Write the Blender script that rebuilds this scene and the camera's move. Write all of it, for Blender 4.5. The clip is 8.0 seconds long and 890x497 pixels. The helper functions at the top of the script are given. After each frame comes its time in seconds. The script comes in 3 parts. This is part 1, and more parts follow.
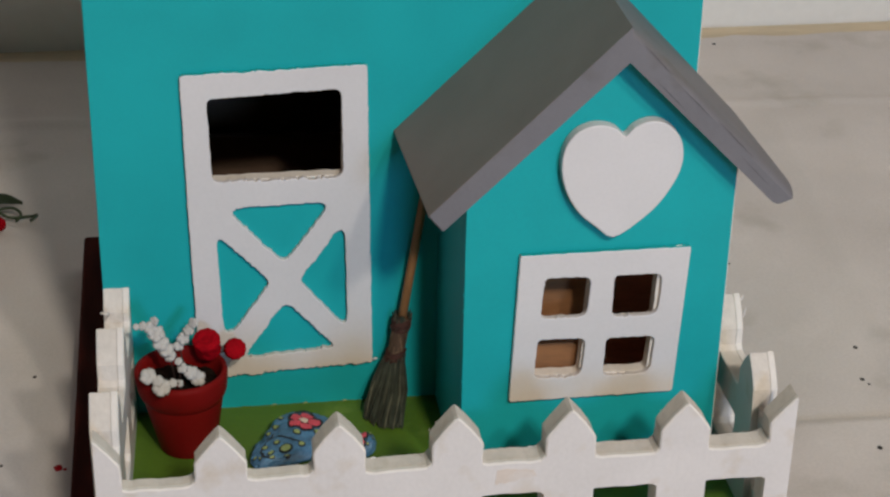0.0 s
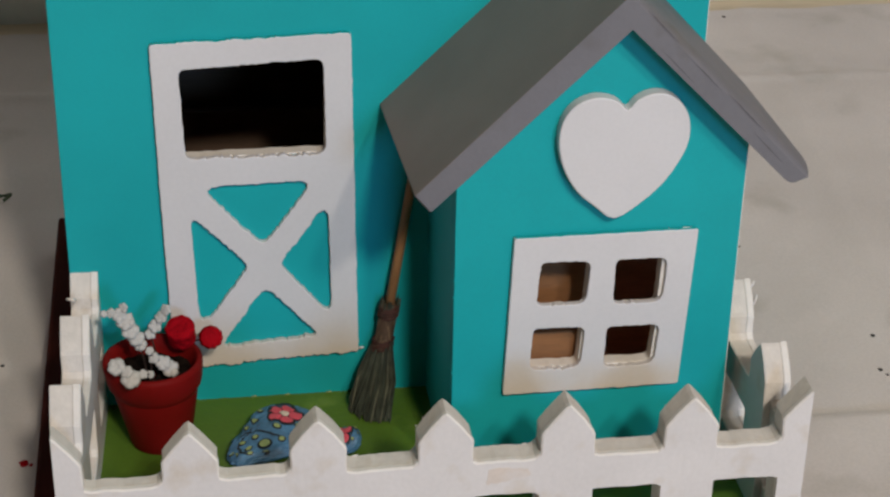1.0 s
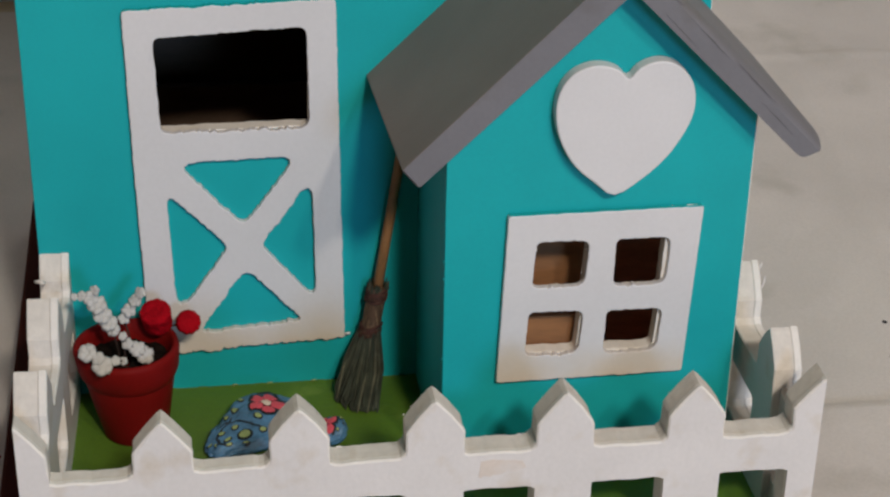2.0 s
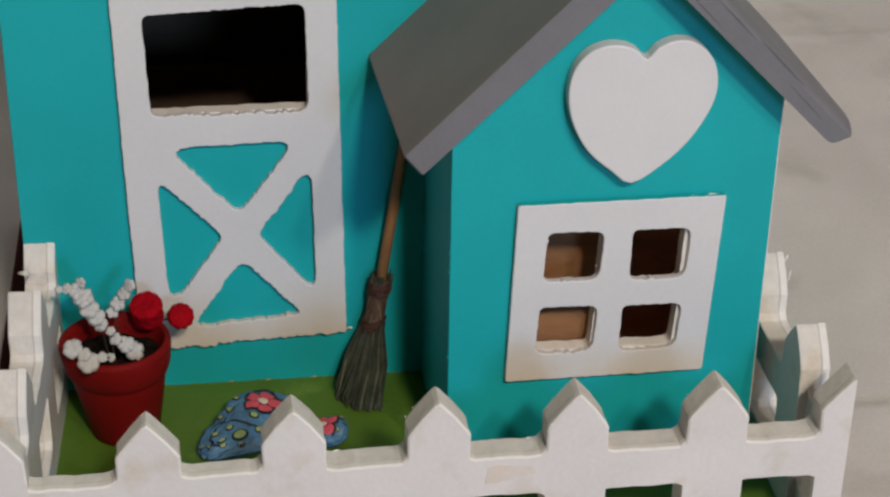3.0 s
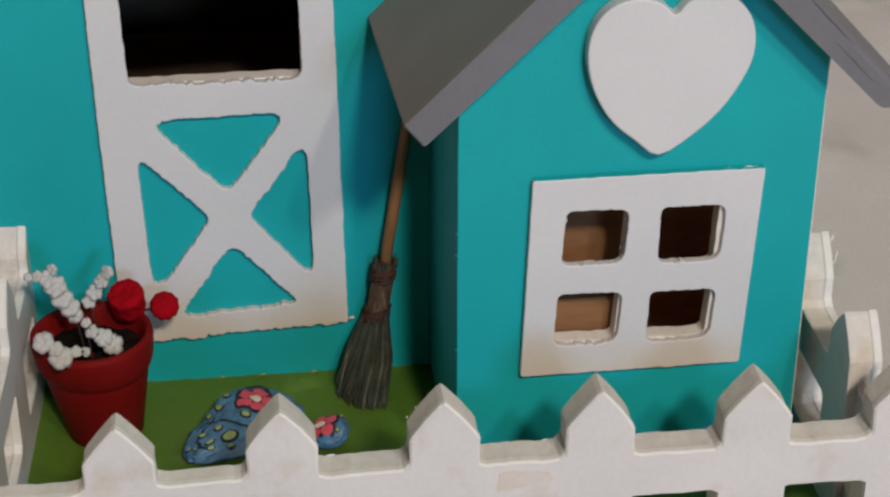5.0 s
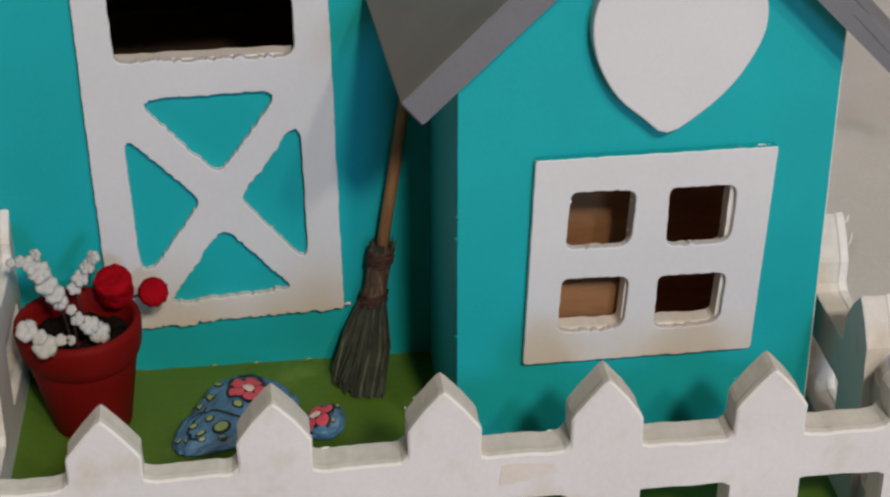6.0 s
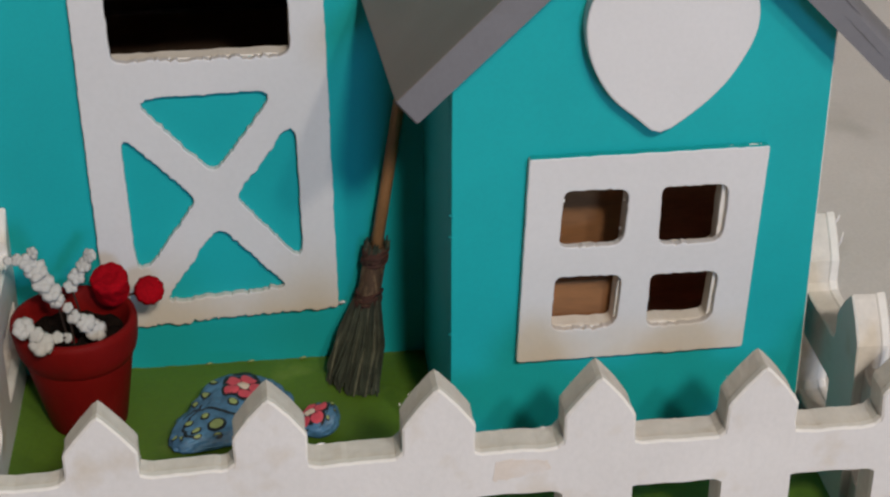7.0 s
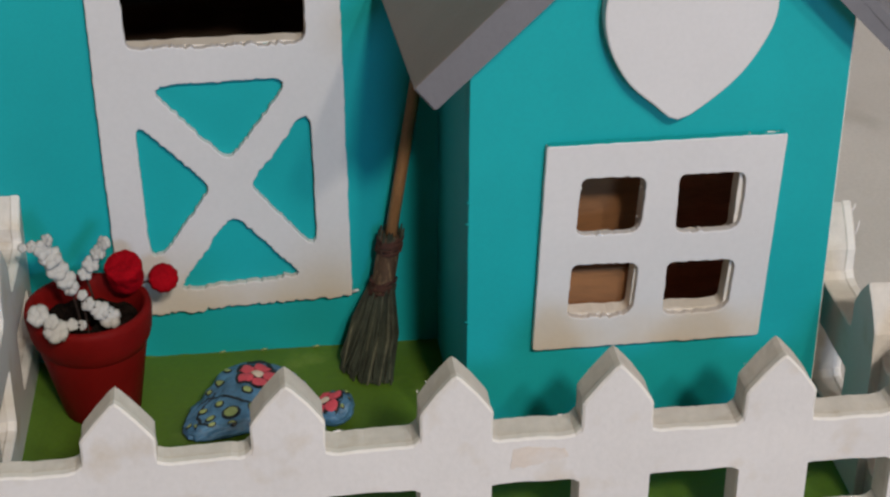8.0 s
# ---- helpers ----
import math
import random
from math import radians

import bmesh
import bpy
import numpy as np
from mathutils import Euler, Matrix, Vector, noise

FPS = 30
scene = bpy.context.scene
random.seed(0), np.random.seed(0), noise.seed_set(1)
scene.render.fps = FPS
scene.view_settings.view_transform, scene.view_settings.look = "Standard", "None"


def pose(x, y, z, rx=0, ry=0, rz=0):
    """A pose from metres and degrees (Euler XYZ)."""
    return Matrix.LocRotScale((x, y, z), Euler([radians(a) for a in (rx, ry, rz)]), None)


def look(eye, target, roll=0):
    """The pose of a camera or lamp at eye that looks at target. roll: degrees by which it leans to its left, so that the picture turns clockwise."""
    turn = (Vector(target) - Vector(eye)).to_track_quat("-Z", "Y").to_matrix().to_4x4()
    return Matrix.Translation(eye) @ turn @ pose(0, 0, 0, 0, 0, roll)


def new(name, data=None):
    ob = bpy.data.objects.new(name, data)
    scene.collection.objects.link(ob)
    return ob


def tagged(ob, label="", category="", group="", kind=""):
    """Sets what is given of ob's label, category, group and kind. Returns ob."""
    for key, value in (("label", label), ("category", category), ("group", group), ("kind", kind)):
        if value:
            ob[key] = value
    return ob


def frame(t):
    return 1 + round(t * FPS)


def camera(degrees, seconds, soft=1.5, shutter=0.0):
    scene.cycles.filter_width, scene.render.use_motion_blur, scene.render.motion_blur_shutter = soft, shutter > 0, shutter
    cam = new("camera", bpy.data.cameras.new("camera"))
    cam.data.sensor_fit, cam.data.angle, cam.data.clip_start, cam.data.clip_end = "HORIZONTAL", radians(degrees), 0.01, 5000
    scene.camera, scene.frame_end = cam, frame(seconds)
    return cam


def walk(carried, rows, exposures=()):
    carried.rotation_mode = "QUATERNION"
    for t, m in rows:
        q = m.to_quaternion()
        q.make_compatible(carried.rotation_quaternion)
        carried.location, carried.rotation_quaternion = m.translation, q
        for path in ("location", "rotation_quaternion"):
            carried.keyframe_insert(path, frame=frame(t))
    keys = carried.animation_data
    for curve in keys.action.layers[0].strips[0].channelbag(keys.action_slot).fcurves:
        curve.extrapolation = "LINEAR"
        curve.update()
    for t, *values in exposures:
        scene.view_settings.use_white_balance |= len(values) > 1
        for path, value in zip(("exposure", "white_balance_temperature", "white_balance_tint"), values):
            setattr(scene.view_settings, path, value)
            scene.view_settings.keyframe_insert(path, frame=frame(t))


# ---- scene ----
cam = camera(26.89, 8.0, soft=2.4)
PATH = [
    (0, (-0.12803, -0.63541, 0.45199), (-0.05931, -0.19777, 0.22017), 1.238),
    (0.2, (-0.12402, -0.62706, 0.44846), (-0.05614, -0.18974, 0.21580), 1.197),
    (0.5, (-0.12140, -0.61707, 0.44640), (-0.05402, -0.18067, 0.21186), 1.227),
    (0.7, (-0.11927, -0.60692, 0.44005), (-0.05218, -0.17081, 0.20488), 1.212),
    (1, (-0.11323, -0.59092, 0.42849), (-0.04729, -0.15532, 0.19205), 1.158),
    (1.2, (-0.11309, -0.58346, 0.42454), (-0.04678, -0.14817, 0.18764), 1.191),
    (1.5, (-0.11206, -0.57318, 0.41683), (-0.04572, -0.13853, 0.17877), 1.193),
    (1.7, (-0.10952, -0.56787, 0.41155), (-0.04272, -0.13298, 0.17405), 1.218),
    (2.8, (-0.09741, -0.53200, 0.39172), (-0.03480, -0.09818, 0.15114), 1.106),
    (3, (-0.09553, -0.52514, 0.38860), (-0.03465, -0.09165, 0.14698), 1.011),
    (3.2, (-0.09257, -0.51741, 0.38398), (-0.03418, -0.08402, 0.14157), 0.793),
    (3.5, (-0.09036, -0.50675, 0.37828), (-0.03365, -0.07413, 0.13410), 0.665),
    (3.7, (-0.08825, -0.50205, 0.37566), (-0.03240, -0.06932, 0.13149), 0.594),
    (4, (-0.08575, -0.49369, 0.37017), (-0.03065, -0.06096, 0.12583), 0.500),
    (4.2, (-0.08409, -0.49010, 0.36870), (-0.02887, -0.05760, 0.12397), 0.485),
    (4.5, (-0.08127, -0.48427, 0.36452), (-0.02790, -0.05134, 0.12013), 0.360),
    (4.7, (-0.08051, -0.47999, 0.36086), (-0.02793, -0.04663, 0.11707), 0.239),
    (5.8, (-0.08017, -0.45583, 0.34844), (-0.02860, -0.02515, 0.09975), -0.049),
    (6, (-0.07793, -0.45350, 0.34578), (-0.02619, -0.02279, 0.09716), -0.064),
    (6.2, (-0.07669, -0.45392, 0.34638), (-0.02433, -0.02347, 0.09744), -0.019),
    (6.5, (-0.07910, -0.45733, 0.34783), (-0.02520, -0.02644, 0.09997), 0.113),
    (6.7, (-0.07886, -0.45735, 0.34697), (-0.02508, -0.02631, 0.09935), 0.165),
    (7, (-0.07893, -0.45787, 0.34638), (-0.02515, -0.02684, 0.09875), 0.141),
    (7.2, (-0.08037, -0.45812, 0.34548), (-0.02641, -0.02746, 0.09725), 0.121),
    (7.5, (-0.08032, -0.45731, 0.34477), (-0.02694, -0.02657, 0.09656), 0.142),
    (7.8, (-0.08070, -0.45666, 0.34221), (-0.02702, -0.02604, 0.09386), 0.253),
    (8, (-0.08440, -0.45736, 0.34370), (-0.03003, -0.02699, 0.09506), 0.293),
]
walk(cam, [(t, look(eye, target, roll)) for t, eye, target, roll in PATH])

# ---------------------------------------------------------------- light
world = bpy.data.worlds.new("room_air")
world.use_nodes = True
world.node_tree.nodes["Background"].inputs[0].default_value = (0.5, 0.5, 0.5, 1)
world.node_tree.nodes["Background"].inputs[1].default_value = 0.0
scene.world = world


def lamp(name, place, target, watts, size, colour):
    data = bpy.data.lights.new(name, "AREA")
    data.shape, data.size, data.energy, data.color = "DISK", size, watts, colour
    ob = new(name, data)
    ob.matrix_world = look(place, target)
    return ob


lamp("work_lamp", (0.20, -1.60, 1.40), (0.0, 0, 0.08), 22.3, 0.17, (0.96, 0.88, 0.76))
lamp("work_lamp", (0.537, -1.50, 1.41), (0.0, 0, 0.08), 9.4, 0.10, (0.96, 0.88, 0.76))
# Unseen blue fill from the front, added to lift and tint the shadows.
lamp("unseen_blue_fill", (0.55, -2.535, 0.68), (0.0, 0, 0.1), 18.2, 0.5, (0.355, 0.615, 1.0))
scene.view_settings.exposure = 0.0

# ---------------------------------------------------------------- materials
def material(name, colour, rough=0.6, spread=0.12, big=30.0, fine=400.0, bump=0.15, depth=0.0004, second=None, spots=0.0, metal=0.0, sheen=0.0, axis=(1, 1, 1), spec=0.5, band=None, island=0.0):
    """A painted or raw surface: broad patches, fine grain, fine relief, and a second colour as stains, by piece or
    towards the bottom.
    """
    m = bpy.data.materials.new(name)
    m.use_nodes = True
    n, l = m.node_tree.nodes, m.node_tree.links
    b = n["Principled BSDF"]
    tc = n.new("ShaderNodeTexCoord")
    mp = n.new("ShaderNodeMapping")
    mp.inputs["Scale"].default_value = axis
    l.new(tc.outputs["Object"], mp.inputs["Vector"])

    def grain(scale, detail, low, high):
        t = n.new("ShaderNodeTexNoise")
        t.inputs["Scale"].default_value, t.inputs["Detail"].default_value = scale, detail
        l.new(mp.outputs["Vector"], t.inputs["Vector"])
        r = n.new("ShaderNodeMapRange")
        r.inputs["From Min"].default_value, r.inputs["From Max"].default_value = 0.3, 0.7
        r.inputs["To Min"].default_value, r.inputs["To Max"].default_value = low, high
        l.new(t.outputs["Fac"], r.inputs["Value"])
        return t, r

    _, patch = grain(big, 3, 1 - spread, 1 + spread)
    gr, small = grain(fine, 4, 1 - spread * 0.6, 1 + spread * 0.6)
    mul = n.new("ShaderNodeMath")
    mul.operation = "MULTIPLY"
    l.new(patch.outputs[0], mul.inputs[0])
    l.new(small.outputs[0], mul.inputs[1])
    base = n.new("ShaderNodeMix")
    base.data_type = "RGBA"
    base.inputs[6].default_value = (*colour, 1)
    base.inputs[7].default_value = (*(second or colour), 1)
    if spots:
        st, sr = grain(big * 1.7, 5, 0.0, 1.0)
        sr.inputs["From Min"].default_value, sr.inputs["From Max"].default_value = 0.72 - spots, 0.82 - spots * 0.6
        l.new(sr.outputs[0], base.inputs[0])
    elif island:
        geo = n.new("ShaderNodeNewGeometry")
        pick = n.new("ShaderNodeMapRange")
        pick.inputs["From Min"].default_value, pick.inputs["From Max"].default_value = island, 1.0
        l.new(geo.outputs["Random Per Island"], pick.inputs["Value"])
        l.new(pick.outputs[0], base.inputs[0])
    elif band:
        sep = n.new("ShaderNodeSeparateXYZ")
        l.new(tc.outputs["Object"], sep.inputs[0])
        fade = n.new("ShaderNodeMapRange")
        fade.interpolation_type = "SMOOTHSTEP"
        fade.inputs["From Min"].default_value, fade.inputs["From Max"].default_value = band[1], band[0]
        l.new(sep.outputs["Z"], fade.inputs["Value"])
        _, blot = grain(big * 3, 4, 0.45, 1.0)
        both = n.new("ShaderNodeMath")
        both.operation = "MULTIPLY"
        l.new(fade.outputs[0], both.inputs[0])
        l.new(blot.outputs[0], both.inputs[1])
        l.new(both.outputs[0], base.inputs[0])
    else:
        base.inputs[0].default_value = 0.0
    tint = n.new("ShaderNodeVectorMath")
    tint.operation = "SCALE"
    l.new(base.outputs[2], tint.inputs[0])
    l.new(mul.outputs[0], tint.inputs["Scale"])
    l.new(tint.outputs[0], b.inputs["Base Color"])
    rr = n.new("ShaderNodeMapRange")
    rr.inputs["To Min"].default_value, rr.inputs["To Max"].default_value = max(rough - 0.1, 0.02), min(rough + 0.1, 1)
    l.new(gr.outputs["Fac"], rr.inputs["Value"])
    l.new(rr.outputs[0], b.inputs["Roughness"])
    b.inputs["Metallic"].default_value = metal
    b.inputs["Specular IOR Level"].default_value = spec
    b.inputs["Sheen Weight"].default_value = sheen
    bp = n.new("ShaderNodeBump")
    bp.inputs["Strength"].default_value, bp.inputs["Distance"].default_value = bump, depth
    l.new(gr.outputs["Fac"], bp.inputs["Height"])
    l.new(bp.outputs["Normal"], b.inputs["Normal"])
    return m


TEAL = material("turquoise_paint", (0.005, 0.345, 0.362), 0.62, 0.05, 25, 900, 0.10, 0.0003, spec=0.3)
WHITE = material("white_paint", (0.63, 0.60, 0.60), 0.5, 0.03, 30, 700, 0.08, 0.0003)
EDGE = material("cut_edge_white", (0.74, 0.675, 0.61), 0.9, 0.06, 60, 500, 0.3, 0.0005, (0.70, 0.61, 0.52), 0.12, spec=0.1)
# The next two whites turn tan towards the bottom of the piece.
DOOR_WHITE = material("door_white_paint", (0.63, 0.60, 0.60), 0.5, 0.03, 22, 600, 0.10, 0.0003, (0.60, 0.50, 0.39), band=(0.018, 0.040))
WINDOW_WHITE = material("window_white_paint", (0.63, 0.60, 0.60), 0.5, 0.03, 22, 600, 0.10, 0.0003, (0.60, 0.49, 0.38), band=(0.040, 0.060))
CUT_CREAM = material("cream_cut_edge", (0.73, 0.68, 0.635), 0.75, 0.05, 60, 500, 0.4, 0.0004, (0.62, 0.55, 0.48), 0.10, spec=0.2)
CORE = material("cut_core", (0.63, 0.575, 0.525), 0.85, 0.08, 60, 400, 0.5, 0.0005, (0.52, 0.45, 0.38), 0.14, spec=0.15)
FENCE_WHITE = material("fence_white_paint", (0.645, 0.60, 0.58), 0.5, 0.04, 30, 500, 0.3, 0.0004, (0.56, 0.48, 0.40), 0.16)
# One roof grey in two tones; the left slope's warm light is painted in.
GREY_WARM_LIT = material("grey_paint_warm_lit", (0.235, 0.182, 0.168), 0.6, 0.06, 35, 600, 0.2, 0.0004, spec=0.3)
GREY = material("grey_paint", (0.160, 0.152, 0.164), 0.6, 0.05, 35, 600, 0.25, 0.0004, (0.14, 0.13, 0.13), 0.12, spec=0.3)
# Raw wood made paler, putting light into the tall house's dim inside.
RAW_LIFTED = material("unpainted_board", (0.64, 0.49, 0.36), 0.8, 0.12, 40, 300, 0.3, 0.0004, axis=(1, 1, 4))
RAW = material("raw_wood", (0.64, 0.31, 0.115), 0.75, 0.15, 40, 300, 0.4, 0.0004, axis=(1, 1, 4))
BLOCK_BROWN = material("brown_block", (0.225, 0.098, 0.036), 0.75, 0.14, 40, 200, 0.4, 0.0004, axis=(1, 1, 4))
# Dark brown puts the tall house's inner shade into the colour.
SHADE_BROWN = material("inner_shade_board", (0.17, 0.105, 0.07), 0.8, 0.12, 40, 300, 0.3, 0.0004, axis=(1, 1, 4))
# A paler raw wood that brightens the small house's inside by colour.
INNER = material("pale_inner_wood", (0.74, 0.46, 0.34), 0.8, 0.12, 40, 300, 0.3, 0.0004, axis=(1, 1, 4))
STAIN = material("dark_stained_wood", (0.055, 0.010, 0.007), 0.8, 0.3, 20, 250, 0.4, 0.0004, axis=(6, 1, 1), spec=0.06)
GREEN = material("green_paint", (0.085, 0.165, 0.012), 0.6, 0.15, 30, 500, 0.4, 0.0004, (0.14, 0.22, 0.03), 0.12)
CLOTH = material("drop_cloth", (0.585, 0.532, 0.503), 0.85, 0.08, 9, 700, 0.4, 0.0005, (0.45, 0.41, 0.37), 0.14, sheen=0.1)
BROWN_FLOOR = material("brown_floor", (0.12, 0.08, 0.055), 0.6, 0.15, 6, 60, 0.3, 0.0006, axis=(1, 6, 1))
# For unseen room sides, kept dark to hold down bounced light.
DIM_ROOM = material("dim_room_surface", (0.085, 0.06, 0.045), 0.7, 0.15, 4, 80, 0.3, 0.001, axis=(1, 6, 1))
ROOM = material("room_paint", (0.42, 0.37, 0.31), 0.9, 0.05, 3, 120, 0.3, 0.001)
PLASTER = material("wall_plaster", (0.74, 0.715, 0.69), 0.85, 0.04, 3, 120, 0.3, 0.001)
PINE = material("pale_wood", (0.60, 0.50, 0.36), 0.6, 0.12, 10, 90, 0.3, 0.0005, axis=(1, 6, 6))
CLAY = material("red_clay_paint", (0.17, 0.006, 0.0055), 0.55, 0.1, 40, 700, 0.4, 0.0003, (0.125, 0.007, 0.006), 0.14, spec=0.06)
SOIL = material("dark_soil", (0.010, 0.006, 0.0045), 0.95, 0.4, 120, 900, 1.0, 0.001, spec=0.08)
PETAL = material("white_petal", (0.47, 0.445, 0.42), 0.7, 0.08, 200, 1500, 0.4, 0.0003)
RED = material("red_pompom", (0.285, 0.002, 0.007), 0.8, 0.2, 150, 1200, 0.5, 0.0004, spec=0.05)
STRAW = material("grey_straw", (0.036, 0.041, 0.026), 0.7, 0.35, 200, 900, 0.4, 0.0002, (0.12, 0.115, 0.075), island=0.70)
NECK = material("brown_straw", (0.080, 0.040, 0.020), 0.75, 0.35, 120, 700, 0.6, 0.0004, (0.20, 0.12, 0.06), 0.20, axis=(4, 4, 1))
CANE = material("broom_cane", (0.30, 0.14, 0.055), 0.5, 0.2, 60, 500, 0.4, 0.0003, axis=(4, 4, 1))
TWINE = material("brown_twine", (0.032, 0.015, 0.009), 0.85, 0.3, 150, 900, 0.7, 0.0004)
BINDING = material("red_brown_twine", (0.060, 0.020, 0.012), 0.85, 0.3, 150, 900, 0.7, 0.0004)
BLUE = material("blue_paint", (0.075, 0.185, 0.32), 0.5, 0.28, 140, 600, 0.3, 0.0003)
INK = material("black_outline_paint", (0.012, 0.014, 0.02), 0.5, 0.1, 60, 600, 0.2, 0.0002)
PINK = material("coral_pink_paint", (0.66, 0.075, 0.11), 0.5, 0.12, 80, 600, 0.3, 0.0003)
CENTRE = material("cream_paint", (0.70, 0.56, 0.46), 0.5, 0.1, 80, 600, 0.3, 0.0003)
LIME = material("pale_green_paint", (0.29, 0.35, 0.13), 0.5, 0.12, 80, 600, 0.3, 0.0003)
LEAF = material("dark_leaf_green", (0.035, 0.055, 0.022), 0.6, 0.2, 80, 600, 0.3, 0.0003)
BLACK = material("black_speck_paint", (0.02, 0.018, 0.018), 0.6, 0.1)

# ---------------------------------------------------------------- building helpers; all sizes below are in decimetres
S = 0.1


def thing(name, place, label, category, group="", kind=""):
    ob = new(name)
    ob.empty_display_size = 0.01
    ob.location = Vector(place) * S
    return tagged(ob, label, category, group, kind)


def place_of(ob):
    return place_of(ob.parent) @ ob.matrix_basis if ob.parent else ob.matrix_basis.copy()


def part(name, bm, mat, parent=None, label="", smooth=False):
    """Links a bmesh, built in place, as one mesh under a thing or a part."""
    bmesh.ops.recalc_face_normals(bm, faces=bm.faces)
    back = place_of(parent).inverted() if parent else Matrix()
    for v in bm.verts:
        v.co = back @ (v.co * S)
    me = bpy.data.meshes.new(name)
    for f in bm.faces:
        f.smooth = smooth
    bm.to_mesh(me)
    bm.free()
    for m in mat if isinstance(mat, (list, tuple)) else [mat]:
        me.materials.append(m)
    ob = new(name, me)
    if parent:
        ob.parent = parent
    if label:
        ob["label"] = label
    return ob


def solid(name, bm, mat, label, category, group="", kind="", smooth=False):
    """A thing of one mesh, its origin at its base."""
    pts = [v.co.copy() for v in bm.verts]
    base = Vector((sum(p.x for p in pts) / len(pts), sum(p.y for p in pts) / len(pts), min(p.z for p in pts)))
    for v in bm.verts:
        v.co -= base
    ob = part(name, bm, mat, None, "", smooth)
    ob.location = base * S
    return tagged(ob, label, category, group, kind)


def box(x0, x1, y0, y1, z0, z1, bevel=0.0, bm=None):
    bm = bm or bmesh.new()
    r = bmesh.ops.create_cube(bm, size=1)
    bmesh.ops.transform(bm, matrix=Matrix.LocRotScale(((x0 + x1) / 2, (y0 + y1) / 2, (z0 + z1) / 2), None, (x1 - x0, y1 - y0, z1 - z0)), verts=r["verts"])
    if bevel:
        es = {e for v in r["verts"] for e in v.link_edges}
        bmesh.ops.bevel(bm, geom=list(es), offset=bevel, segments=2, profile=0.5, affect="EDGES")
    return bm


def rough(points, step=0.05, amount=0.004, seed=0.0, closed=True):
    """An outline with points added along it and moved a little, as a saw leaves it."""
    out = []
    n = len(points)
    for i in range(n if closed else n - 1):
        a, b = Vector(points[i]), Vector(points[(i + 1) % n])
        k = max(1, int((b - a).length / step))
        lean = abs(b.x - a.x) / max((b - a).length, 1e-6)
        amp = amount * (0.32 if lean < 0.2 else 0.7 if lean < 0.9 else 1.0 if b.x > a.x else 0.5)
        for j in range(k):
            p = a.lerp(b, j / k)
            q = Vector((p.x * 14 + seed, p.y * 14, seed * 1.7))
            if j:
                p = p + Vector((noise.noise(q), noise.noise(q + Vector((7.1, 3.3, 1.9))))) * amp * 0.5
                p = p + Vector((noise.noise(q * 4.3), noise.noise(q * 4.3 + Vector((2.1, 5.3, 8.9))))) * amp * 0.7
                p = p + Vector((0, noise.noise(q * 11.7))) * amp * 0.7
            out.append((p.x, p.y))
    if not closed:
        out.append(tuple(points[-1]))
    return out


def rounded(points, radius, steps=4):
    """An outline with its corners rounded, by one radius or by one for each corner."""
    out = []
    n = len(points)
    for i in range(n):
        a, p, b = Vector(points[i - 1]), Vector(points[i]), Vector(points[(i + 1) % n])
        u, v = (a - p).normalized(), (b - p).normalized()
        r = min(radius[i] if isinstance(radius, (list, tuple)) else radius, (a - p).length * 0.45, (b - p).length * 0.45)
        for j in range(steps + 1):
            t = j / steps
            q = p + u * r * (1 - t) ** 2 + v * r * t ** 2
            out.append((q.x, q.y))
    return out


def cut_sheet(outline, holes, thick, bevel=0.006):
    """A bmesh of a flat sheet with holes and softened edges, lying in x and y, its back at z = 0 and its face at z = thick."""
    cu = bpy.data.curves.new("cut", "CURVE")
    cu.dimensions, cu.fill_mode = "2D", "BOTH"
    cu.extrude, cu.bevel_depth, cu.bevel_resolution, cu.offset = thick / 2 - bevel, bevel, 1, -bevel
    for pts in [outline, *holes]:
        sp = cu.splines.new("POLY")
        sp.points.add(len(pts) - 1)
        for q, (x, y) in zip(sp.points, pts):
            q.co = (x, y, 0, 1)
        sp.use_cyclic_u = True
    ob = bpy.data.objects.new("cut", cu)
    scene.collection.objects.link(ob)
    bpy.context.view_layer.update()
    dg = bpy.context.evaluated_depsgraph_get()
    me = bpy.data.meshes.new_from_object(ob.evaluated_get(dg))
    bm = bmesh.new()
    bm.from_mesh(me)
    bmesh.ops.remove_doubles(bm, verts=bm.verts, dist=1e-5)
    bmesh.ops.translate(bm, vec=(0, 0, thick / 2), verts=bm.verts)
    bpy.data.objects.remove(ob)
    bpy.data.curves.remove(cu)
    bpy.data.meshes.remove(me)
    return bm


def upright(bm, back):
    """Stands a sheet up, facing the front (-y), with its back at y = back."""
    for v in bm.verts:
        v.co = Vector((v.co.x, back - v.co.z, v.co.y))
    return bm


def prism(outline, y0, y1, insets):
    """A board between y0 (face) and y1 (back) whose edges are softened by the inset given at each corner."""
    bm = bmesh.new()
    b = 0.006
    rings = []
    for y, k in ((y0, 1), (y0 + b, 0), (y0 + 0.026, 0.1), (y0 + 0.031, 0.7), (y1 - b, 0.4), (y1, 1)):
        rings.append([bm.verts.new((x + dx * k, y, z + dz * k)) for (x, z), (dx, dz) in zip(outline, insets)])
    for a, c in zip(rings, rings[1:]):
        for i in range(len(a)):
            j = (i + 1) % len(a)
            bm.faces.new((a[i], a[j], c[j], c[i]))
    bm.faces.new(rings[0])
    bm.faces.new(rings[-1])
    bmesh.ops.recalc_face_normals(bm, faces=bm.faces)
    core = (y0 + 0.028, y1 - b)
    return repaint(bm, lambda f: 0 if len(f.verts) > 4 else 2 if core[0] < f.calc_center_median().y < core[1] else 1)


